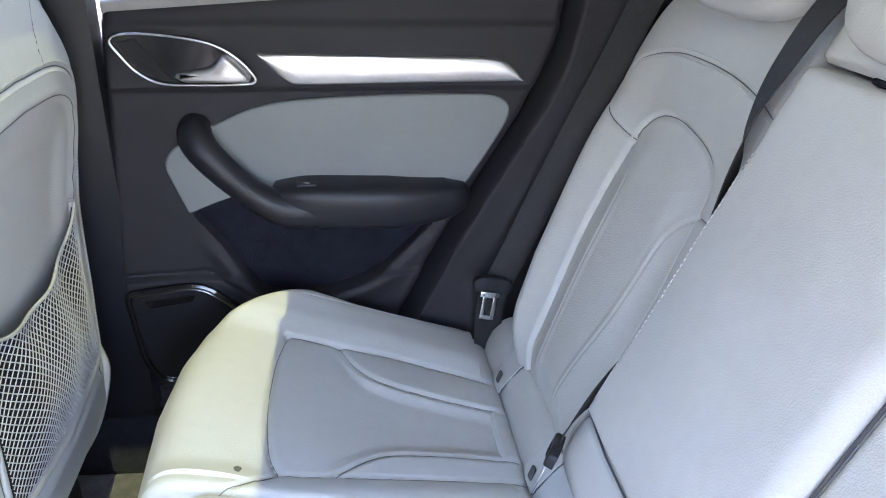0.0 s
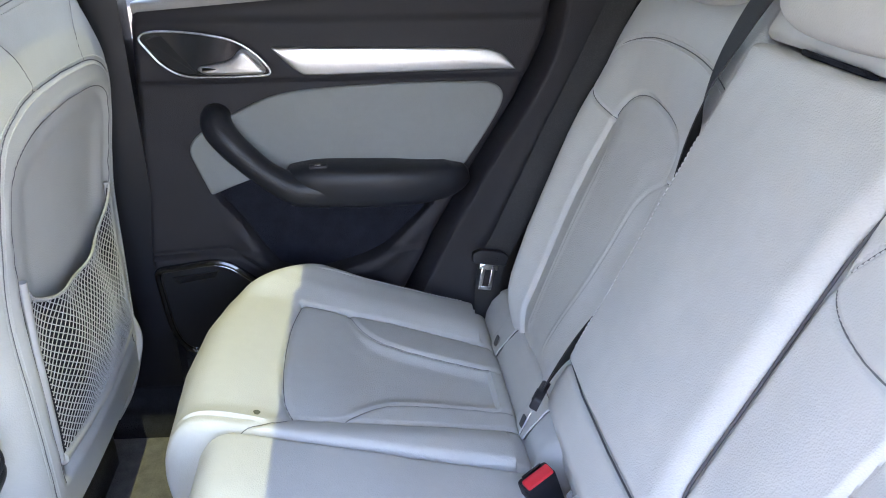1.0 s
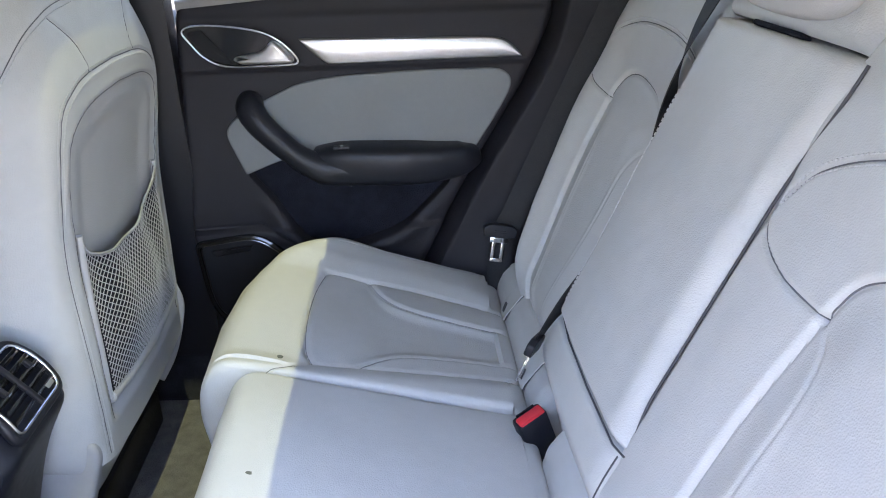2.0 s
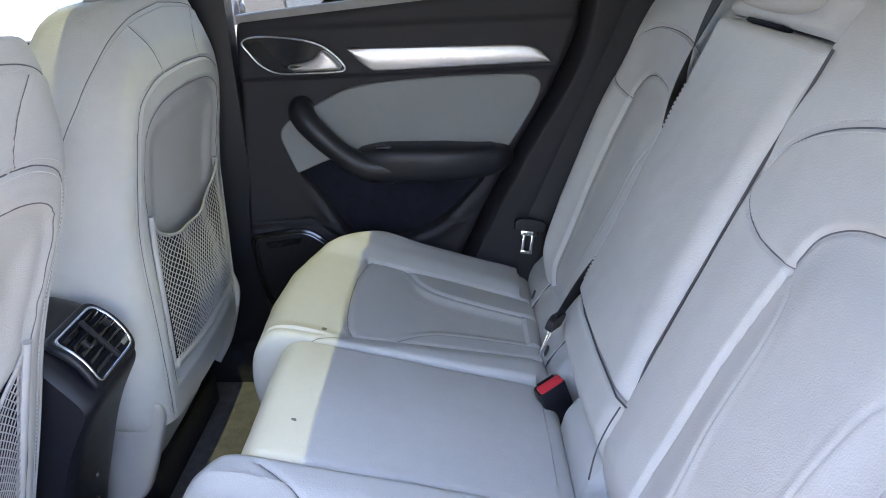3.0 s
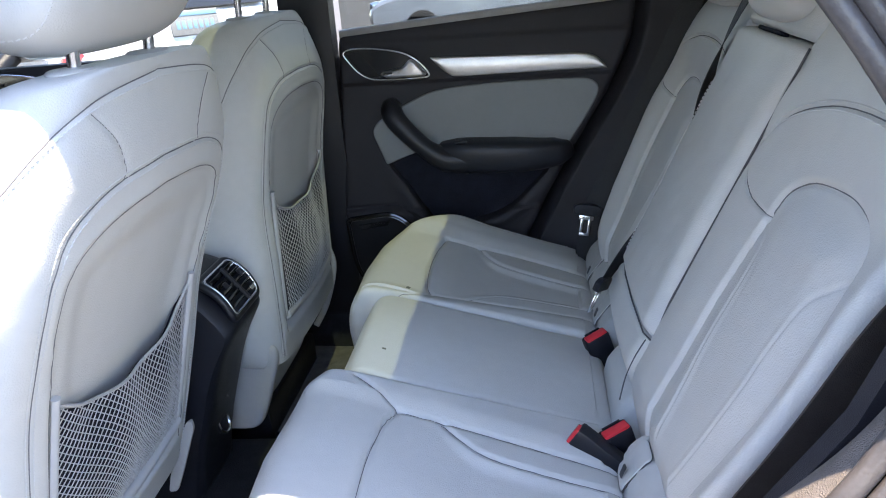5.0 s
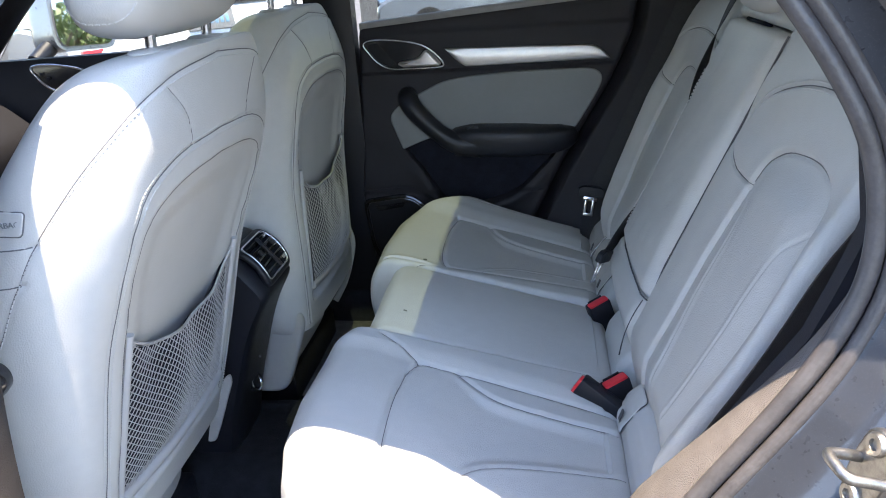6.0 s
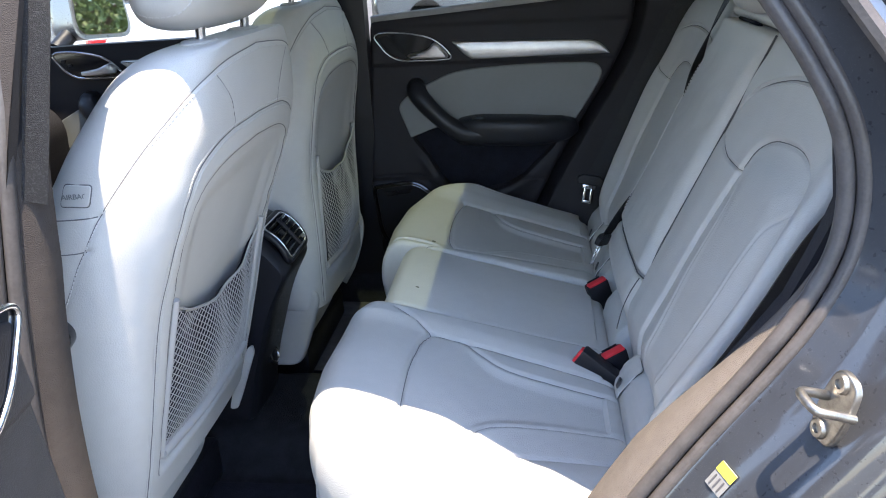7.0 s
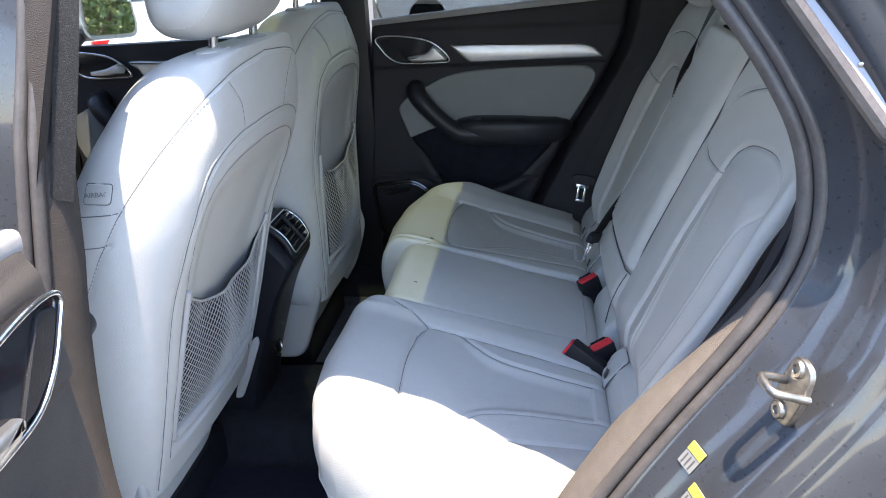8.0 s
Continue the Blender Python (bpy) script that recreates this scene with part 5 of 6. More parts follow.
# the far front door, seen past the front seats
def front_door():
    th = thing("front_door", (-0.6, 0.72, 0.45), "dark front door, closed, with metal handle and inlay", "car door")
    Y0 = 0.69
    pan = part("door_panel", Geo().shell(np.array([[(x, Y0 - 0.012 * math.sin((z - 0.4) * 4), z) for z in np.linspace(0.42, 1.095 + 0.02 * (x + 1.1), 30)] for x in np.linspace(-1.12, -0.13, 40)]), (0, 0.05, 0)), DARK, th, "dark moulded door panel")
    mv = lambda p, q, hh: (p - 0.93, Y0 - 0.008 - hh, q - 0.018)
    o = smooth_curve([(0.066, 1.094), (0.080, 1.103), (0.118, 1.104), (0.17, 1.098), (0.210, 1.088), (0.240, 1.070), (0.262, 1.046), (0.264, 1.034), (0.245, 1.031), (0.18, 1.030), (0.130, 1.033), (0.098, 1.050), (0.077, 1.075)], 6, True)
    rec = part("handle_recess", Geo().plate(o, lambda p, q, hh: mv(p, q, hh), 0.0065, 0.001, 1), GLOSS, pan, "gloss black handle recess")
    part("handle_bezel", Geo().tube([mv(p, q, 0.0065) for p, q in o], 0.004, 10, up=(0, 1, 0), closed=True), CHROME, rec, "chrome bezel")
    lever = smooth_curve([mv(0.146, 1.044, 0.008), mv(0.175, 1.046, 0.014), mv(0.210, 1.050, 0.02), mv(0.236, 1.056, 0.018), mv(0.250, 1.050, 0.01)], 8)
    part("handle_lever", Geo().sweep(lever, rounded([(-0.010, -0.010), (0.010, -0.010), (0.010, 0.010), (-0.010, 0.010)], 0.005), up=(0, 0, 1), scale=np.interp(np.linspace(0, 1, len(lever)), [0, 0.4, 0.75, 1], [0.55, 0.9, 1.5, 0.95])), ALU, rec, "satin metal lever")
    g = Geo()
    for kk in range(2):
        g.box(mv(0.095 + kk * 0.018, 1.080 - kk * 0.012, 0.009), (0.010, 0.004, 0.007), 0.001)
    part("lock_button", g, DARKER, rec, "small black buttons")
    o = smooth_curve([(0.270, 1.075), (0.40, 1.072), (0.60, 1.069), (0.70, 1.05), (0.60, 1.031), (0.335, 1.029), (0.290, 1.052)], 6, True)
    part("metal_inlay", Geo().plate(o, lambda p, q, hh: mv(p, q, hh), 0.01, 0.005, 3), ALU, pan, "brushed aluminium inlay strip")
    pull = smooth_curve([mv(0.16, 0.97, -0.005), mv(0.163, 0.965, 0.04), mv(0.20, 0.92, 0.055), mv(0.26, 0.86, 0.05), mv(0.34, 0.84, 0.04), mv(0.55, 0.83, 0.03)], 8)
    part("pull_handle", Geo().tube(pull, 0.030, 16, up=(0, -1, 0.2), flat=0.85), DARKER, pan, "black pull handle")
    o = rounded([(0.02, 0.90), (0.14, 0.96), (0.16, 0.83), (0.07, 0.78)], 0.02)
    part("leather_insert", Geo().plate(o, lambda p, q, hh: mv(p, q, hh - 0.002), 0.006, 0.003), LEATHER_PANEL, pan, "grey leather insert")
    return th


front_door()


# ---------------------------------------------------------------- front seats
HEM = smooth_curve([(-0.173, 0.890), (-0.159, 0.868), (-0.12, 0.845), (-0.074, 0.834), (0.0, 0.830), (0.05, 0.837), (0.09, 0.849), (0.124, 0.864), (0.173, 0.895)], 6)
RZ, RC = smooth_curve([(0.40, -0.115), (0.50, -0.085), (0.62, -0.052), (0.75, -0.020), (0.88, 0.014), (1.00, 0.062), (1.06, 0.083), (1.13, 0.098), (1.22, 0.104), (1.40, 0.12)], 8).T


def front_seat(yc, k, out, label):
    """A front seat; k its backrest's lean, out the side of its door (+1 or -1)."""
    th = thing("bucket_seat", (-0.25, yc, 0.38), label, "car seat", "front seats")
    round_top = 0.11 if out > 0 else 0.0
    prof = lambda z: np.interp(z, RZ, RC) + (k - 0.30) * (z - 0.88) - round_top * np.maximum(0, z - 1.085)
    rear = lambda z: float(prof(z)) if np.isscalar(z) else prof(z)
    zs = np.array([0.545, 0.575, 0.65, 0.75, 0.90, 1.00, 1.08, 1.135, 1.172, 1.193, 1.204, 1.209])
    ws = np.array([0.232, 0.246, 0.260, 0.272, 0.278, 0.276, 0.264, 0.242, 0.218, 0.194, 0.165, 0.110])
    ts = np.array([0.13, 0.178, 0.20, 0.215, 0.225, 0.215, 0.190, 0.162, 0.136, 0.112, 0.086, 0.050])
    zs, ws, ts = smooth_curve(np.stack([zs, ws, ts], 1), 8).T
    nt, nz = 260, 220
    zz = 0.545 + 0.664 * np.sin(np.linspace(0, math.pi / 2, nz)) ** 0.9
    TH, Z = np.meshgrid(np.linspace(0, 2 * math.pi, nt, endpoint=False), zz, indexing="ij")
    W, T = np.interp(Z, zs, ws), np.interp(Z, zs, ts)
    sp = lambda q, e: np.sign(q) * np.abs(q) ** e
    S = W * sp(np.cos(TH), 0.58)
    xl = T / 2 * sp(np.sin(TH), 0.66)
    # rear half: a flank slanting in to a corner at the double seam, then the nearly flat back
    cr = W * np.interp(Z, [0.545, 0.90, 1.00, 1.06, 1.13, 1.226], [0.83, 0.83, 0.80, 0.77, 0.74, 0.73])
    u = np.where(TH <= math.pi / 2, TH, math.pi - TH) / (math.pi / 2)
    q1, q2 = np.clip(u * 2, 0, 1), np.clip(u * 2 - 1, 0, 1)
    bel = 0.012 * np.sin(q1 * math.pi)
    Sr = np.where(u < 0.5, W + (cr - W) * q1 + bel, cr * (1 - q2))
    xr_ = np.where(u < 0.5, T / 2 * 0.93 * q1 + 0.5 * bel, T / 2 * (1 - 0.07 * (1 - q2) ** 2))
    S = np.where(np.sin(TH) > 0, np.sign(np.cos(TH)) * Sr, S)
    xl = np.where(np.sin(TH) > 0, xr_, xl)
    for _ in range(3):      # soften the corners
        S, xl = (sum(np.roll(q, k, 0) for k in range(-3, 4)) / 7 for q in (S, xl))
    X = rear(Z) - T / 2 + xl
    back = np.sin(TH) > 0
    seam = smooth_curve([(0.199, 0.555), (0.203, 0.65), (0.209, 0.80), (0.211, 0.92), (0.209, 1.0), (0.203, 1.035), (0.185, 1.068), (0.14, 1.088), (0.09, 1.096), (0.0, 1.100)], 6)
    seam = np.vstack([seam, [(-a, b) for a, b in seam[::-1]]])
    panel = smooth_curve([(0.176, 0.60), (0.179, 0.66), (0.181, 0.863), (0.190, 0.965), (0.184, 1.015), (0.160, 1.042), (0.10, 1.060), (0.0, 1.067)], 6)
    panel = np.vstack([panel, [(-a, b) for a, b in panel[::-1]]])
    d = -0.0028 * gauss(dist(S, Z, seam), 0.0026) * back
    sd = signed(S, Z, panel)
    d -= (0.008 * step(sd, -0.001, 0.006) + 0.008 * step(sd, 0.02, 0.06) + (0.006 if out > 0 else 0.010) * step(sd, 0.004, 0.014) * step(-Z, -0.88, -0.80)) * back
    d += 0.0012 * gauss(sd + 0.006, 0.005) * back
    side = smooth_curve([(-1.0, 0.68), (-0.45, 0.80), (0.0, 0.90), (0.07, 0.984), (0.11, 1.036), (0.20, 1.076), (0.33, 1.115), (0.55, 1.154), (0.79, 1.176), (1.05, 1.187), (1.571, 1.195)], 6)
    for c in (side, np.array([(math.pi - a, b) for a, b in side])):
        tt = np.where(TH > 1.5 * math.pi, TH - 2 * math.pi, TH)
        d -= 0.0018 * gauss(dist(tt * 0.16, Z, np.stack([c[:, 0] * 0.16, c[:, 1]], 1)), 0.0035)
    for s in (-1, 1):      # short joins between top seam and panel seam
        d -= 0.0025 * gauss(dist(S, Z, smooth_curve([(s * 0.140, 1.172), (s * 0.105, 1.14), (s * 0.091, 1.109), (s * 0.094, 1.09)], 6)), 0.003) * back
    for z0 in (1.030, 0.988):      # seams across the flank below the tag
        d -= 0.003 * gauss(Z - z0 - 0.012 * (tt + 0.3), 0.0028) * (xl < 0.02) * (np.cos(TH) > 0) * (Z < np.interp(tt, side[:, 0], side[:, 1]) + 0.06)
    d += 0.0010 * waves(S + 3 * (xl < 0), Z, 0.11, 41) + 0.0003 * waves(S, Z, 0.03, 42)
    nx, ns = sp(np.sin(TH), 1.0), sp(np.cos(TH), 1.0)
    X, S2 = X + d * nx, S + d * ns
    P = np.stack([X, yc + out * S2, Z], 2)
    g = Geo().grid(P, True)
    g.f.append(tuple(i * nz for i in range(nt)))
    g.f.append(tuple(i * nz + nz - 1 for i in range(nt)))
    ob = part("backrest", g, LEATHER, th, "pale grey leather backrest with stitched seams")

    jz = np.arange(nz)
    half = nt // 2 + 1

    def rear_at(s, z, up=0.0):
        """A point of the back, at s from the middle."""
        fj = min(float(np.interp(z, zz, jz)), nz - 1.001)
        j, q = int(fj), fj - int(fj)
        col, Sc = (A[:half, j] * (1 - q) + A[:half, j + 1] * q for A in (P, S))
        k = slice(None, None, -1)
        return np.array([float(np.interp(s, Sc[k], col[k, c])) for c in range(3)]) + up * np.array((0.85, out * s * 2.0, 0.2))

    def ring_at(th_, z, up=0.0006):
        """A point of the shell at an angle round it."""
        fi, fj = (th_ % (2 * math.pi)) / (2 * math.pi) * nt, min(float(np.interp(z, zz, jz)), nz - 1.001)
        i, j = int(fi), int(fj)
        p, q = fi - i, fj - j
        m = (P[i % nt, j] * (1 - p) + P[(i + 1) % nt, j] * p) * (1 - q) + (P[i % nt, j + 1] * (1 - p) + P[(i + 1) % nt, j + 1] * p) * q
        return m + up * np.array((math.sin(th_), out * math.cos(th_), 0.3))
    # seam lines, darkened to show the shade in their creases
    gl = Geo()
    gl.tube([rear_at(s, z, 0.0002) for s, z in seam], 0.0008, 6, up=(0.9, 0.3, 0.1))
    gl.tube([rear_at(s, z, 0.0002) for s, z in panel], 0.0007, 6, up=(0.9, 0.3, 0.1))
    for sg in (0, 1):
        gl.tube([ring_at((math.pi - a_) if sg else a_, z, 0.0002) for a_, z in side], 0.0007, 6, up=(0.9, 0.3, 0.1))
        gl.tube([rear_at((1 - 2 * sg) * s, z, 0.0) for s, z in smooth_curve([(0.140, 1.172), (0.105, 1.14), (0.091, 1.109), (0.094, 1.098)], 6)], 0.0005, 6, up=(0.9, 0.3, 0.1))
    for z0 in (1.030, 0.988):
        gl.tube([ring_at(a_, z0 + 0.012 * (a_ + 0.3), 0.0004) for a_ in np.linspace(-1.3, 0.09, 24)], 0.0008, 6, up=(0.2, 0.3, 0.9))
    part("seam", gl, SEAM_SHADE, ob, "fine seams with their crease shade drawn dark")
    # stitching
    gs = Geo()
    for off in (0.0055, -0.0055):
        gs.stitches([rear_at(s * (1 + off / 0.21), z + off * float(step(np.array(z), 1.0, 1.07)), 0.0005) for s, z in seam], 0.0007, 0.0056, lift=(1, 0, 0))
    for sg in (0, 1):
        gs.stitches([ring_at((math.pi - a_) if sg else a_, z - 0.007, 0.0006) for a_, z in side[2:]], 0.0008, 0.0062, lift=(1, 0, 0))
    part("stitching", gs, THREAD, ob, "pale double stitching")
    # pocket: two side bars, a lower bar and an elastic net
    bx = lambda s, z, u=0.008: (rear(float(z)) + u - 0.014 - 0.0045 * (s / 0.17) ** 2, yc + out * s, z)
    for s in (-1, 1):
        part("pocket_bar", Geo().tube(smooth_curve([bx(s * 0.168, 0.632, 0.010), bx(s * 0.170, 0.72, 0.012), bx(s * 0.171, 0.83, 0.014), bx(s * 0.171, 0.894 - (0.010 if out < 0 else 0.0), 0.013)], 6), 0.0062, 10, up=(1, 0, 0), flat=0.8), SHELL, th, "grey plastic pocket edge")
    part("pocket_bar", Geo().tube(smooth_curve([bx(-0.168, 0.634, 0.010), bx(0, 0.626, 0.012), bx(0.168, 0.634, 0.010)], 8), 0.010, 10, up=(1, 0, 0)), SHELL, th, "grey plastic pocket edge")
    low = 0.013 if out < 0 else 0.0
    topz = lambda s: float(np.interp(s, HEM[:, 0], HEM[:, 1])) - low * (1 + 2.5 * s)
    def net_at(s, z):
        s, z = float(s), float(z)
        q = np.clip((z - 0.634) / 0.18, 0, 1)
        u = (0.012 if out < 0 else 0.017) + 0.014 * math.sin(min(1, q) * math.pi) * (1 - (s / 0.175) ** 2) + 0.0025 * math.sin(55 * s) * q
        return bx(s, z, u)
    # added black sheet: the shade inside the pocket, seen through the net
    part("pocket_shade", Geo().shell(np.array([[np.array(net_at(s, 0.632 + (topz(s) - 0.004 - 0.632) * q)) - (0.0055 if out < 0 else 0.0022, 0, 0) for q in np.linspace(0, 1, 20)] for s in np.linspace(-0.168, 0.168, 40)]), (-0.002, 0, 0)), CARPET, th, "dark sheet for the shade behind the net")
    gn = Geo()
    pitch = 0.0110
    for fam in (1, -1):
        for c in np.arange(-0.62, 0.62, pitch):
            run = []
            for s in np.linspace(-0.166, 0.166, 60):
                z = 0.70 + fam * (s * 0.95) + c
                z += 0.006 * math.sin(s * 30) * fam
                if 0.634 <= z <= topz(s):
                    run.append(net_at(s, z))
                elif len(run) > 1:
                    gn.tube(run, 0.00072, 5, up=(1, 0, 0))
                    run = []
                else:
                    run = []
            if len(run) > 1:
                gn.tube(run, 0.00072, 5, up=(1, 0, 0))
    net = part("pocket_net", gn, NET, th, "grey elastic net of the seat pocket")
    part("net_hem", Geo().tube([net_at(s, topz(s)) for s in np.linspace(-0.168, 0.168, 50)], 0.0022, 8, up=(1, 0, 0)), NET, net, "gathered elastic hem")
    # lower rear: plastic skirt and a hinge cover
    n = 60
    U, V = np.meshgrid(np.linspace(-1, 1, n), np.linspace(0, 1, 24), indexing="ij")
    zz2 = 0.40 + 0.13 * V
    Pk = np.stack([rear(0.56) - 0.105 + 0.02 * V - 0.04 * np.abs(U) ** 4, yc + U * (0.205 + 0.02 * V), zz2], 2)
    part("skirt", Geo().shell(Pk, (-0.09, 0, 0)), DARKER, th, "black plastic skirt")
    for s in (-1,):
        o = rounded([(-0.26, 0.40), (-0.075, 0.40), (-0.045, 0.47), (-0.012, 0.57), (-0.022, 0.605), (-0.09, 0.612), (-0.26, 0.60)], [0.02, 0.03, 0.06, 0.03, 0.02, 0.05, 0.02])
        part("side_cover", Geo().plate(o, lambda a, b, hh: (a + rear(0.56), yc + s * (0.210 + hh), b), 0.020, 0.008, 4), SHELL, th, "grey plastic side cover")
    o = rounded([(-0.128, 0.462), (-0.112, 0.464), (-0.094, 0.505), (-0.060, 0.590), (-0.062, 0.606), (-0.072, 0.600), (-0.094, 0.553), (-0.118, 0.498)], 0.006)
    part("hinge_cover", Geo().plate(o, lambda a, b, hh: (a + rear(0.6) + (0.063 if out < 0 else 0.028), yc + (0.210 if out < 0 else 0.200) + hh, b), 0.009, 0.003), SHELL, th, "grey plastic release lever")
    if out > 0:      # release strap on the door side of the backrest
        st = smooth_curve([(-0.002, 0.640), (0.005, 0.598), (-0.009, 0.540), (-0.032, 0.480), (-0.062, 0.430)], 6)
        part("release_strap", Geo().sweep([(a, yc + 0.196, b) for a, b in st], rounded([(-0.007, -0.004), (0.007, -0.004), (0.007, 0.004), (-0.007, 0.004)], 0.003), up=(0, 1, 0), scale=np.linspace(0.7, 1.15, len(st))), SHELL, th, "grey plastic release strap")
    # seat cushion and its base
    n = 40
    A, B = np.meshgrid(np.linspace(0, 2 * math.pi, 48, endpoint=False), np.linspace(0, 1, 16), indexing="ij")
    cx, cr = -0.33, 0.26
    hh = np.sin(B * math.pi / 2)
    rr = np.where(B < 0.5, 1, np.sqrt(np.clip(1 - ((B - 0.5) / 0.5) ** 2 * 0.98, 0, 1)) ** 0.4)
    Q = np.stack([cx + rear(0.55) - 0.02 + 0.27 * rr * sp(np.cos(A), 0.5), yc + 0.255 * rr * sp(np.sin(A), 0.5), 0.42 + 0.20 * np.minimum(1, B / 0.9)], 2)
    gq = Geo().grid(Q, True)
    gq.f.append(tuple(i * 16 for i in range(48)))
    gq.f.append(tuple(i * 16 + 15 for i in range(48)))
    part("seat_cushion", gq, LEATHER, th, "pale grey leather seat cushion")
    part("seat_rail", Geo().box((cx + rear(0.55) + 0.05, yc, 0.375), (0.42, 0.36, 0.09), 0.01), DARKER, th, "black seat rails")
    # airbag tag on the door side
    def flank(x, z):
        """Distance of the seat's side from its middle."""
        t2 = float(np.interp(z, zs, ts)) / 2
        r = min(1.0, abs(x - rear(float(z)) + t2) / t2) ** (1 / 0.66)
        return float(np.interp(z, zs, ws)) * math.sqrt(max(0, 1 - r * r)) ** 0.58
    pxb = lambda a, b, h: (-0.034 + a + b * 0.25, yc + out * (flank(-0.034 + a + b * 0.25, 1.060 + b) + h - 0.0015), 1.060 + b)
    o = rounded([(-0.0185, -0.012), (0.0185, -0.012), (0.0185, 0.012), (-0.0185, 0.012)], 0.005)
    tag = part("airbag_tag", Geo().plate(o, pxb, 0.0035, 0.0012), LEATHER, th, "embossed grey tag")
    part("tag_edge", Geo().tube([pxb(a * 1.03, b * 1.05, 0.0016) for a, b in o], 0.0008, 6, up=(0, 1, 0), closed=True), SEAM_SHADE, tag, "fine grey edge")
    return th, rear, tag, pxb


def front_headrest(th, yc, rear, lift):
    n, m = 60, 48
    A, B = np.meshgrid(np.linspace(-math.pi / 2, math.pi / 2, n), np.linspace(0, 2 * math.pi, m, endpoint=False), indexing="ij")
    sp = lambda q, e: np.sign(q) * np.abs(q) ** e
    c = np.abs(np.cos(A)) ** 0.4
    x0 = rear(1.22) - 0.042
    yc = yc - 0.022
    Y = yc + 0.156 * sp(np.sin(A), 0.7)
    X = x0 + 0.062 * c * sp(np.cos(B), 0.7) + 0.02 * np.sin(B) * c
    Z = 1.308 + lift + 0.088 * c * sp(np.sin(B), 0.7)
    P = np.stack([X, Y, Z], 2)
    ob = part("headrest", Geo().grid(P, False, True), LEATHER, th, "pale grey leather headrest")
    for i, s in ((9, -1), (n - 10, 1)):
        g = Geo().stitches([P[i, j] for j in range(m)], 0.0011, 0.0075)
        part("stitching", g, THREAD, ob, "pale stitches")
    for s in (-1, 1):
        part("headrest_post", Geo().tube([(x0 + 0.0, yc + s * 0.078, 1.18), (x0 + 0.008, yc + s * 0.078, 1.27 + lift)], 0.0065, 14, up=(1, 0, 0)), CHROME, th, "bright chrome headrest post")
        part("post_collar", Geo().lathe([(0.034, -0.008), (0.034, 0.0), (0.031, 0.002), (0.012, 0.003), (0.008, 0.003)], Matrix.Translation((x0 + 0.0, yc + s * 0.078, 1.209)) @ Matrix.Diagonal((0.62, 1, 1, 1)), 28), SHELL, th, "grey plastic collar")


for yc, k, out, lift, lab in ((-0.346, 0.32, -1, 0.0, "pale grey leather front seat with net pocket, sunlit towards the door"), (0.371, 0.07, 1, 0.055, "pale grey leather front seat with a net pocket")):
    th, rear, tag, pxb = front_seat(yc, k, out, lab)
    front_headrest(th, yc, rear, lift)
    if out < 0:
        txt = bpy.data.curves.new("airbag_lettering", "FONT")
        txt.body, txt.size, txt.align_x, txt.align_y, txt.extrude = "AIRBAG", 0.0085, "CENTER", "CENTER", 0.0005
        ob = new("airbag_lettering", txt)
        ob.matrix_basis = Matrix.Translation(pxb(0, 0, 0.0046)) @ pose(0, 0, 0, 84, 0, 8)
        txt.materials.append(LEATHER_PANEL)
        ob.parent = tag
    # recliner knob
        m = Matrix.Translation((-0.083, yc + out * 0.294, 0.893)) @ pose(0, 0, 0, 90, 0, 0)
        part("knob", Geo().lathe([(0.019, -0.01), (0.021, 0.0), (0.020, 0.014), (0.014, 0.021), (0.003, 0.023)], m, 24), GLOSS, th, "glossy black knob")

# front belt hanging on the near pillar
belt = thing("front_seat_belt", (-0.02, -0.62, 0.55), "grey-black woven front seat belt hanging on the pillar", "seat belt")
WEAVE = surface("grey_webbing", (0.010, 0.0095, 0.010), 0.75, mottle=0.1, grain=0.0008, grain_scale=900, cell=True)
flakes(WEAVE, 700, 0.35, 0.03)
part("webbing", strap([(0.028, -0.668, 1.43), (0.028, -0.690, 1.30), (0.002, -0.696, 1.18), (-0.024, -0.698, 1.080)], 0.025,
     [(0.25, -0.97, 0)] * 4, 0.002), WEAVE, belt)
part("webbing_edge", strap([(0.013, -0.664, 1.43), (0.014, -0.686, 1.30), (-0.012, -0.692, 1.18), (-0.038, -0.694, 1.080)], 0.016,
     [(0.75, -0.65, 0)] * 4, 0.002), DARKER, belt, "black turned edge of the webbing")


# ---------------------------------------------------------------- centre console
con = thing("centre_console", (-0.2, 0, 0.38), "black centre console with rear air vents and a power socket", "centre console")
side = rounded([(-0.95, 0.38), (-0.105, 0.38), (-0.088, 0.48), (-0.03, 0.66), (0.010, 0.730), (0.006, 0.745), (-0.046, 0.812), (-0.10, 0.832), (-0.95, 0.80)], [0.01, 0.03, 0.05, 0.05, 0.015, 0.012, 0.02, 0.03, 0.01])
n = 24
P = []
for q in np.linspace(-1, 1, n):
    w = 0.082 * q
    s = 1 - 0.02 * abs(q) ** 6
    P.append([(x * 1.0 - 0.012 * abs(q) ** 8, w, 0.38 + (z - 0.38) * s) for x, z in side])
g = Geo().grid(np.array(P, float), False, True)
k = len(side)
g.f.append(tuple(range(k)))
g.f.append(tuple((n - 1) * k + j for j in range(k)))
part("console_body", g, DARKER, con, "black plastic console body")
VM = Matrix.Translation((-0.0185, 0.004, 0.7815)) @ pose(0, 0, 0, 0, 51, 0)
vput = lambda a, b, h: VM @ Vector((a, b, h + 0.007 - 0.009 * (a / 0.038) ** 2))
vr = VM.to_3x3().to_4x4()
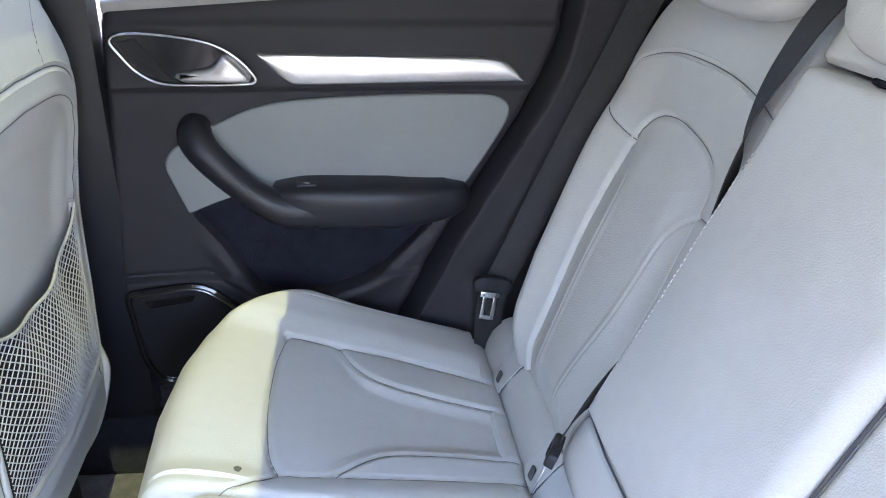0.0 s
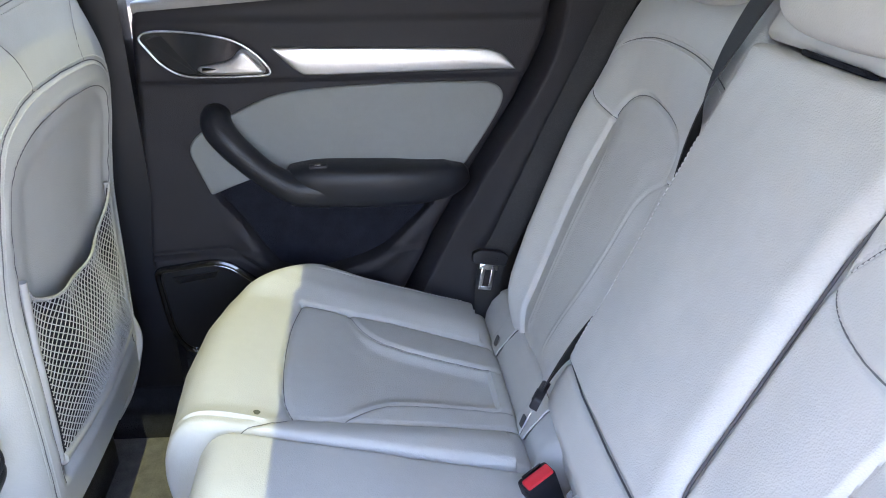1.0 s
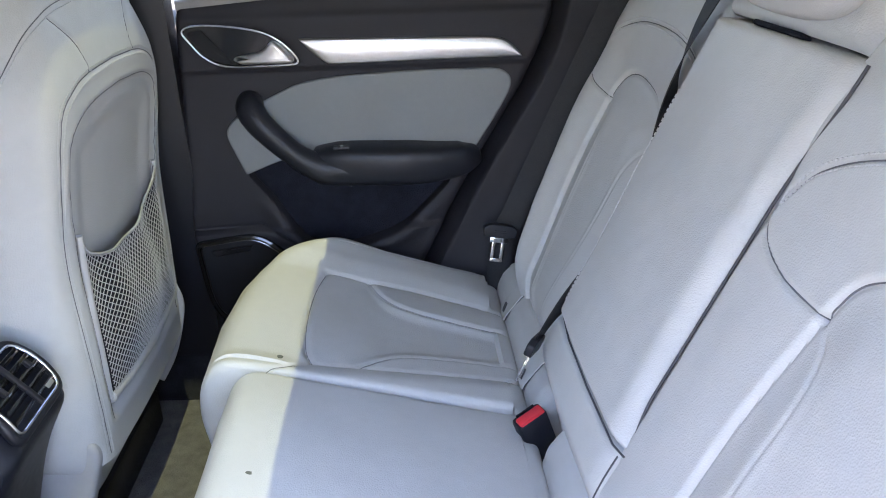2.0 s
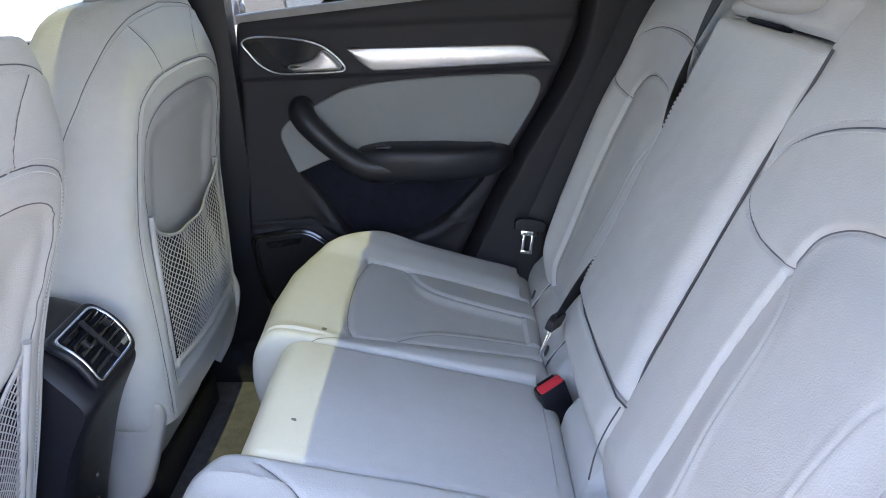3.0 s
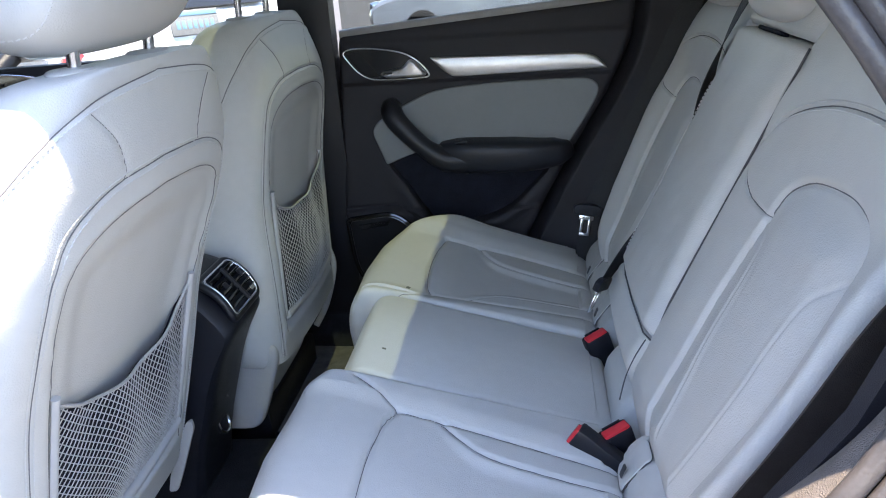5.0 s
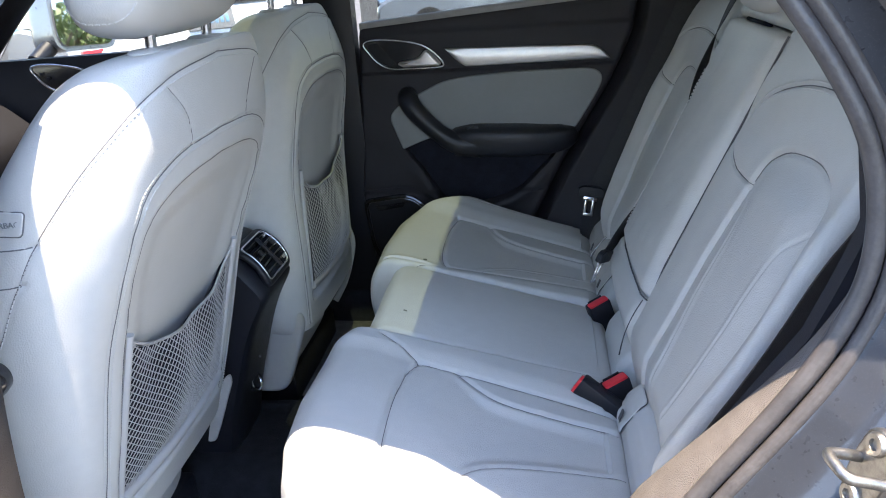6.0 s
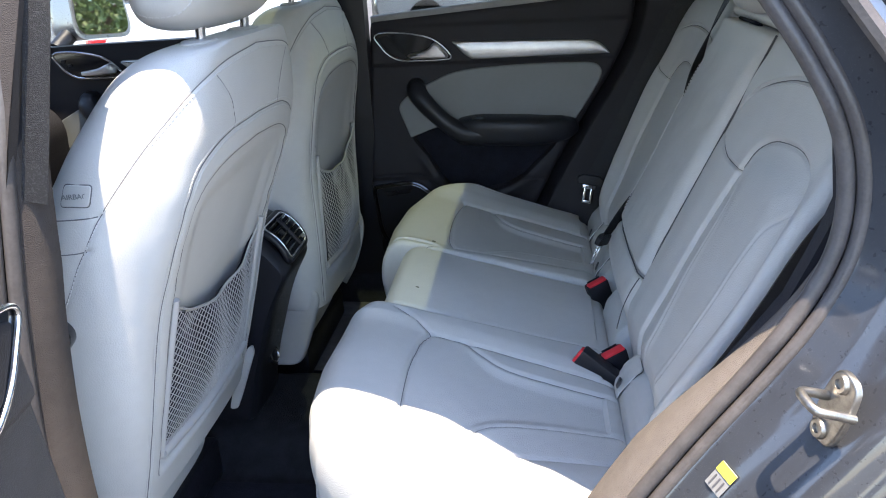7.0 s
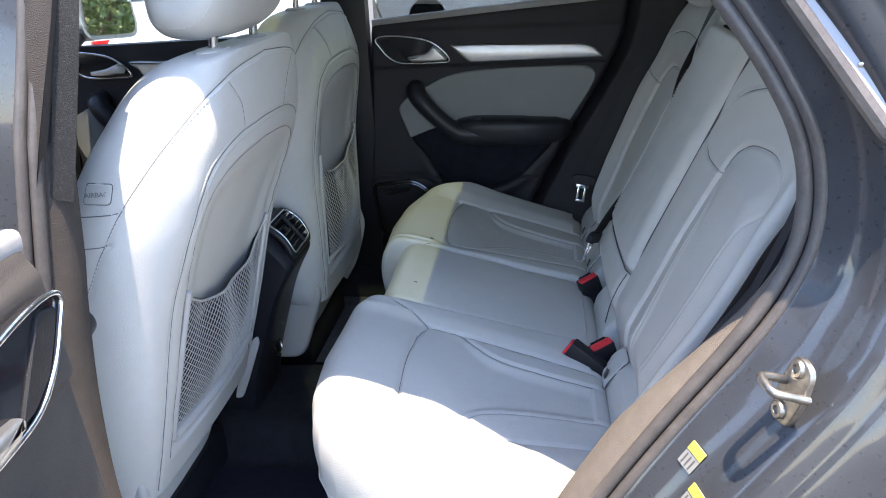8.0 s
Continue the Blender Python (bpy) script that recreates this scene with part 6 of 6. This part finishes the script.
o = rounded([(-0.038, -0.054), (0.0, -0.054), (0.038, -0.054), (0.038, 0.0), (0.038, 0.054), (0.0, 0.054), (-0.038, 0.054), (-0.038, 0.0)], [0.012, 0.02, 0.012, 0.02, 0.012, 0.02, 0.012, 0.02])
vent = part("air_vent", Geo().plate(o, lambda a, b, h: vput(a, b, h), 0.004, 0.001), CARPET, con, "black air vent with chrome frame")
part("vent_housing", Geo().tube([vput(a * 1.10, b * 1.08, 0.001) for a, b in o], 0.0065, 10, up=tuple(VM.to_3x3() @ Vector((0, 0, 1))), closed=True), DARKER, vent, "black vent housing")
part("vent_frame", Geo().tube([vput(a, b, 0.006) for a, b in o], 0.0026, 10, up=tuple(VM.to_3x3() @ Vector((0, 0, 1))), closed=True), CHROME, vent, "chrome vent frame")
for i in range(5):
    a = -0.027 + i * 0.0132
    part("vent_slat", Geo().box(vput(a, 0, 0.007), (0.0092, 0.098, 0.0020), 0.0008, vr @ pose(0, 0, 0, 0, 38 + 8 * (i - 2), 0)), GLOSS, vent)
for b in (-0.002, ):
    part("vent_divider", Geo().box(vput(0, b, 0.009), (0.068, 0.007, 0.006), 0.002, vr), DARKER, vent)
for b in (-0.032, 0.030):
    part("vent_tab", Geo().box(vput(-0.008, b, 0.012), (0.012, 0.007, 0.006), 0.0015, vr), DARKER, vent)
    part("tab_edge", Geo().box(vput(-0.001, b, 0.0155), (0.0016, 0.007, 0.0012), 0.0004, vr), CHROME, vent, "bright tab edge")
part("vent_mark", Geo().box(vput(0.027, 0.030, 0.0135), (0.006, 0.016, 0.001), 0.0003, vr), PAPER, vent, "white printed mark")
m = Matrix.Translation((-0.077, 0.0, 0.512)) @ pose(0, 0, 0, 0, 72, 0)
sock = part("power_socket", Geo().lathe([(0.0205, -0.004), (0.0205, 0.004), (0.0185, 0.006), (0.0165, 0.004), (0.0155, 0.002), (0.002, 0.002)], m, 28), CHROME, con, "chrome-ringed power socket")
part("socket_lid", Geo().lathe([(0.0155, 0.0), (0.0155, 0.0035), (0.013, 0.0045), (0.002, 0.0045)], m, 24), DARKER, sock, "black socket lid")
part("console_led", Geo().lathe([(0.003, 0), (0.003, 0.002), (0.001, 0.0025)], Matrix.Translation((-0.060, 0.005, 0.567)) @ pose(0, 0, 0, 0, 72, 0), 10), PAPER, con, "small pale marker")


# ---------------------------------------------------------------- outside: mirror, parked cars, trees
mir = thing("wing_mirror", (-0.98, 0.98, 1.0), "car wing mirror reflecting green trees", "wing mirror")
mm = Matrix.Translation((-0.865, 0.96, 1.185)) @ pose(0, 0, 0, 0, -7, -11)
o = rounded([(-0.115, -0.070), (0.115, -0.085), (0.120, 0.06), (-0.09, 0.085)], 0.045)
part("mirror_housing", Geo().plate([(a * 1.12, b * 1.15) for a, b in o], lambda a, b, h: mm @ Vector((-h, a, b)), 0.11, 0.05, 5), SILVER, mir, "grey mirror housing")
part("mirror_glass", Geo().plate(o, lambda a, b, h: mm @ Vector((0.002 + h, a, b)), 0.003, 0.001, 1), MIRROR, mir, "mirror glass")
part("mirror_arm", Geo().tube([mm @ Vector((-0.04, -0.1, -0.06)), (-0.93, 0.80, 1.08)], 0.025, 10), DARKER, mir)


def parked_car(at, yaw, paint, label, plate=False):
    """A parked saloon or small van, nose along its own -x."""
    XF.append(Matrix.Translation(at) @ pose(0, 0, 0, 0, 0, yaw))
    th = thing("parked_car", (0, 0, 0), label, "car", "parked cars")
    low = smooth_curve([(-2.15, 0.35), (-2.2, 0.60), (-2.0, 0.78), (-1.1, 0.95), (0.0, 0.99), (1.3, 1.02), (2.05, 1.06), (2.16, 0.95), (2.2, 0.62), (2.12, 0.32)], 8)
    n = 26
    P = []
    for q in np.linspace(-1, 1, n):
        w = 0.88 * math.copysign(abs(q) ** 0.6, q)
        P.append([(x * (1 - 0.05 * abs(q) ** 4), w * (1 - 0.10 * max(0, z - 0.6)), 0.32 + (z - 0.32) * (1 - 0.10 * abs(q) ** 5)) for x, z in low])
    g = Geo().grid(np.array(P, float))
    g.f.append(tuple(range(len(low))))
    g.f.append(tuple((n - 1) * len(low) + j for j in range(len(low))))
    body = part("body", g, paint, th)
    cab = smooth_curve([(-1.15, 0.93), (-0.35, 1.40), (0.3, 1.47), (1.1, 1.42), (1.95, 1.03)], 8)
    P = []
    for q in np.linspace(-1, 1, n):
        P.append([(x, 0.80 * math.copysign(abs(q) ** 0.6, q) * (1 - 0.42 * max(0, z - 0.95)), 0.93 + (z - 0.93) * (1 - 0.05 * abs(q) ** 4)) for x, z in cab])
    g = Geo().grid(np.array(P, float))
    g.f.append(tuple(range(len(cab))))
    g.f.append(tuple((n - 1) * len(cab) + j for j in range(len(cab))))
    part("cabin", g, paint, th)
    part("rear_screen", Geo().shell(np.array([[(x, y * (1 - 0.3 * (z - 1.05)), z + 0.012) for x, z in np.array([(1.86, 1.09), (1.6, 1.21), (1.30, 1.345)])] for y in np.linspace(-0.58, 0.58, 8)], float), (0.004, 0, 0.006)), DARK_GLASS, th, "dark rear screen")
    for s in (-1, 1):
        part("side_window", Geo().shell(np.array([[(x + (z - 1.02) * sl, s * (0.815 - 0.36 * (z - 0.98)), z) for z in (1.02, 1.2, 1.34)] for x, sl in ((-0.85, 1.5), (-0.2, 0.4), (0.6, 0), (1.45, -1.2))], float), (0, s * 0.006, 0)), DARK_GLASS, th, "dark side window")
        part("tail_lamp", Geo().box((2.10, s * 0.66, 0.86), (0.10, 0.26, 0.15), 0.03), LENS_RED, th, "red tail lamp")
        part("headlamp", Geo().box((-2.08, s * 0.62, 0.70), (0.14, 0.30, 0.12), 0.03), CHROME, th, "clear headlamp")
        for wx in (-1.35, 1.3):
            wheel(wx, s * 0.78, th, 0.32)
    part("bumper", Geo().box((2.16, 0, 0.48), (0.12, 1.5, 0.22), 0.04), paint, th)
    if plate:
        pl = part("number_plate", Geo().box((2.150, 0.0, 1.03), (0.02, 0.30, 0.15), 0.004, pose(0, 0, 0, 0, -14, 0)), PAPER, th, "white and pale blue number plate")
        part("plate_band", Geo().box((2.148, 0, 1.084), (0.004, 0.28, 0.026), 0.001, pose(0, 0, 0, 0, -14, 0)), BLUE, pl, "pale blue band")
        for i in range(7):
            part("plate_bar", Geo().box((2.163, -0.105 + i * 0.035, 1.02), (0.004, 0.022, 0.05), 0.001, pose(0, 0, 0, 0, -14, 0)), BLUE, pl)
    XF.pop()
    return th


parked_car((-2.95, 5.2, 0), -50, WHITE, "white parked car with a number plate and red tail lamps", True)
parked_car((0.2, 11.4, 0), 0, SILVER, "grey parked car beside the lot")
parked_car((-4.6, 9.8, 0), 15, PAINT, "dark grey parked car beside the lot")
parked_car((-6.0, -1.0, 0), 90, SILVER, "silver parked car ahead")


def tree(at, height, seed, label):
    rs = np.random.RandomState(seed)
    th = thing("tree", at, label, "tree", "trees behind the lot")
    g = Geo()
    trunk = [(at[0] + rs.normal(0, 0.05) * i, at[1] + rs.normal(0, 0.05) * i, height * 0.6 * i / 5) for i in range(6)]
    g.tube(smooth_curve(trunk, 4), 0.2, 10, up=(1, 0, 0), scale=np.linspace(1, 0.35, 21))
    tips = []
    for i in range(11):
        z = height * rs.uniform(0.25, 0.6)
        a, ln = rs.uniform(0, 6.28), height * rs.uniform(0.18, 0.36)
        b = (at[0] + 0.1 * math.cos(a), at[1] + 0.1 * math.sin(a), z)
        e = (at[0] + ln * math.cos(a), at[1] + ln * math.sin(a), z + ln * rs.uniform(0.5, 1.1))
        mid = tuple((np.array(b) + np.array(e)) / 2 + rs.normal(0, 0.15, 3))
        g.tube(smooth_curve([b, mid, e], 4), 0.07, 6, up=(0.3, 0.2, 1), scale=np.linspace(1, 0.3, 9))
        tips += [np.array(e), np.array(mid)]
    part("trunk", g, BARK, th)
    V, F = [], []
    for t in tips:
        for _ in range(190):
            c = t + rs.normal(0, 0.38, 3) * np.array((1.2, 1.2, 0.9)) * height / 6
            u = rs.normal(0, 1, 3)
            u /= np.linalg.norm(u)
            w = np.cross(u, rs.normal(0, 1, 3))
            w /= np.linalg.norm(w)
            s = rs.uniform(0.05, 0.11)
            o = len(V)
            V += [c - u * s, c + w * s * 0.5 + u * 0.1 * s, c + u * s, c - w * s * 0.5 + u * 0.1 * s]
            F.append((o, o + 1, o + 2, o + 3))
    part("crown", Geo().add(V, F), LEAF, th, "many small green leaves", False)


for i, (x, y, h) in enumerate(((11, 9.5, 4.6), (14, 5.0, 5.2), (13, 13, 4.5), (17, 10, 5.5), (9, 14, 4.2), (19, 15, 5.5))):
    tree((x, y, 0), h, 10 + i, "leafy green tree at the edge of the lot")
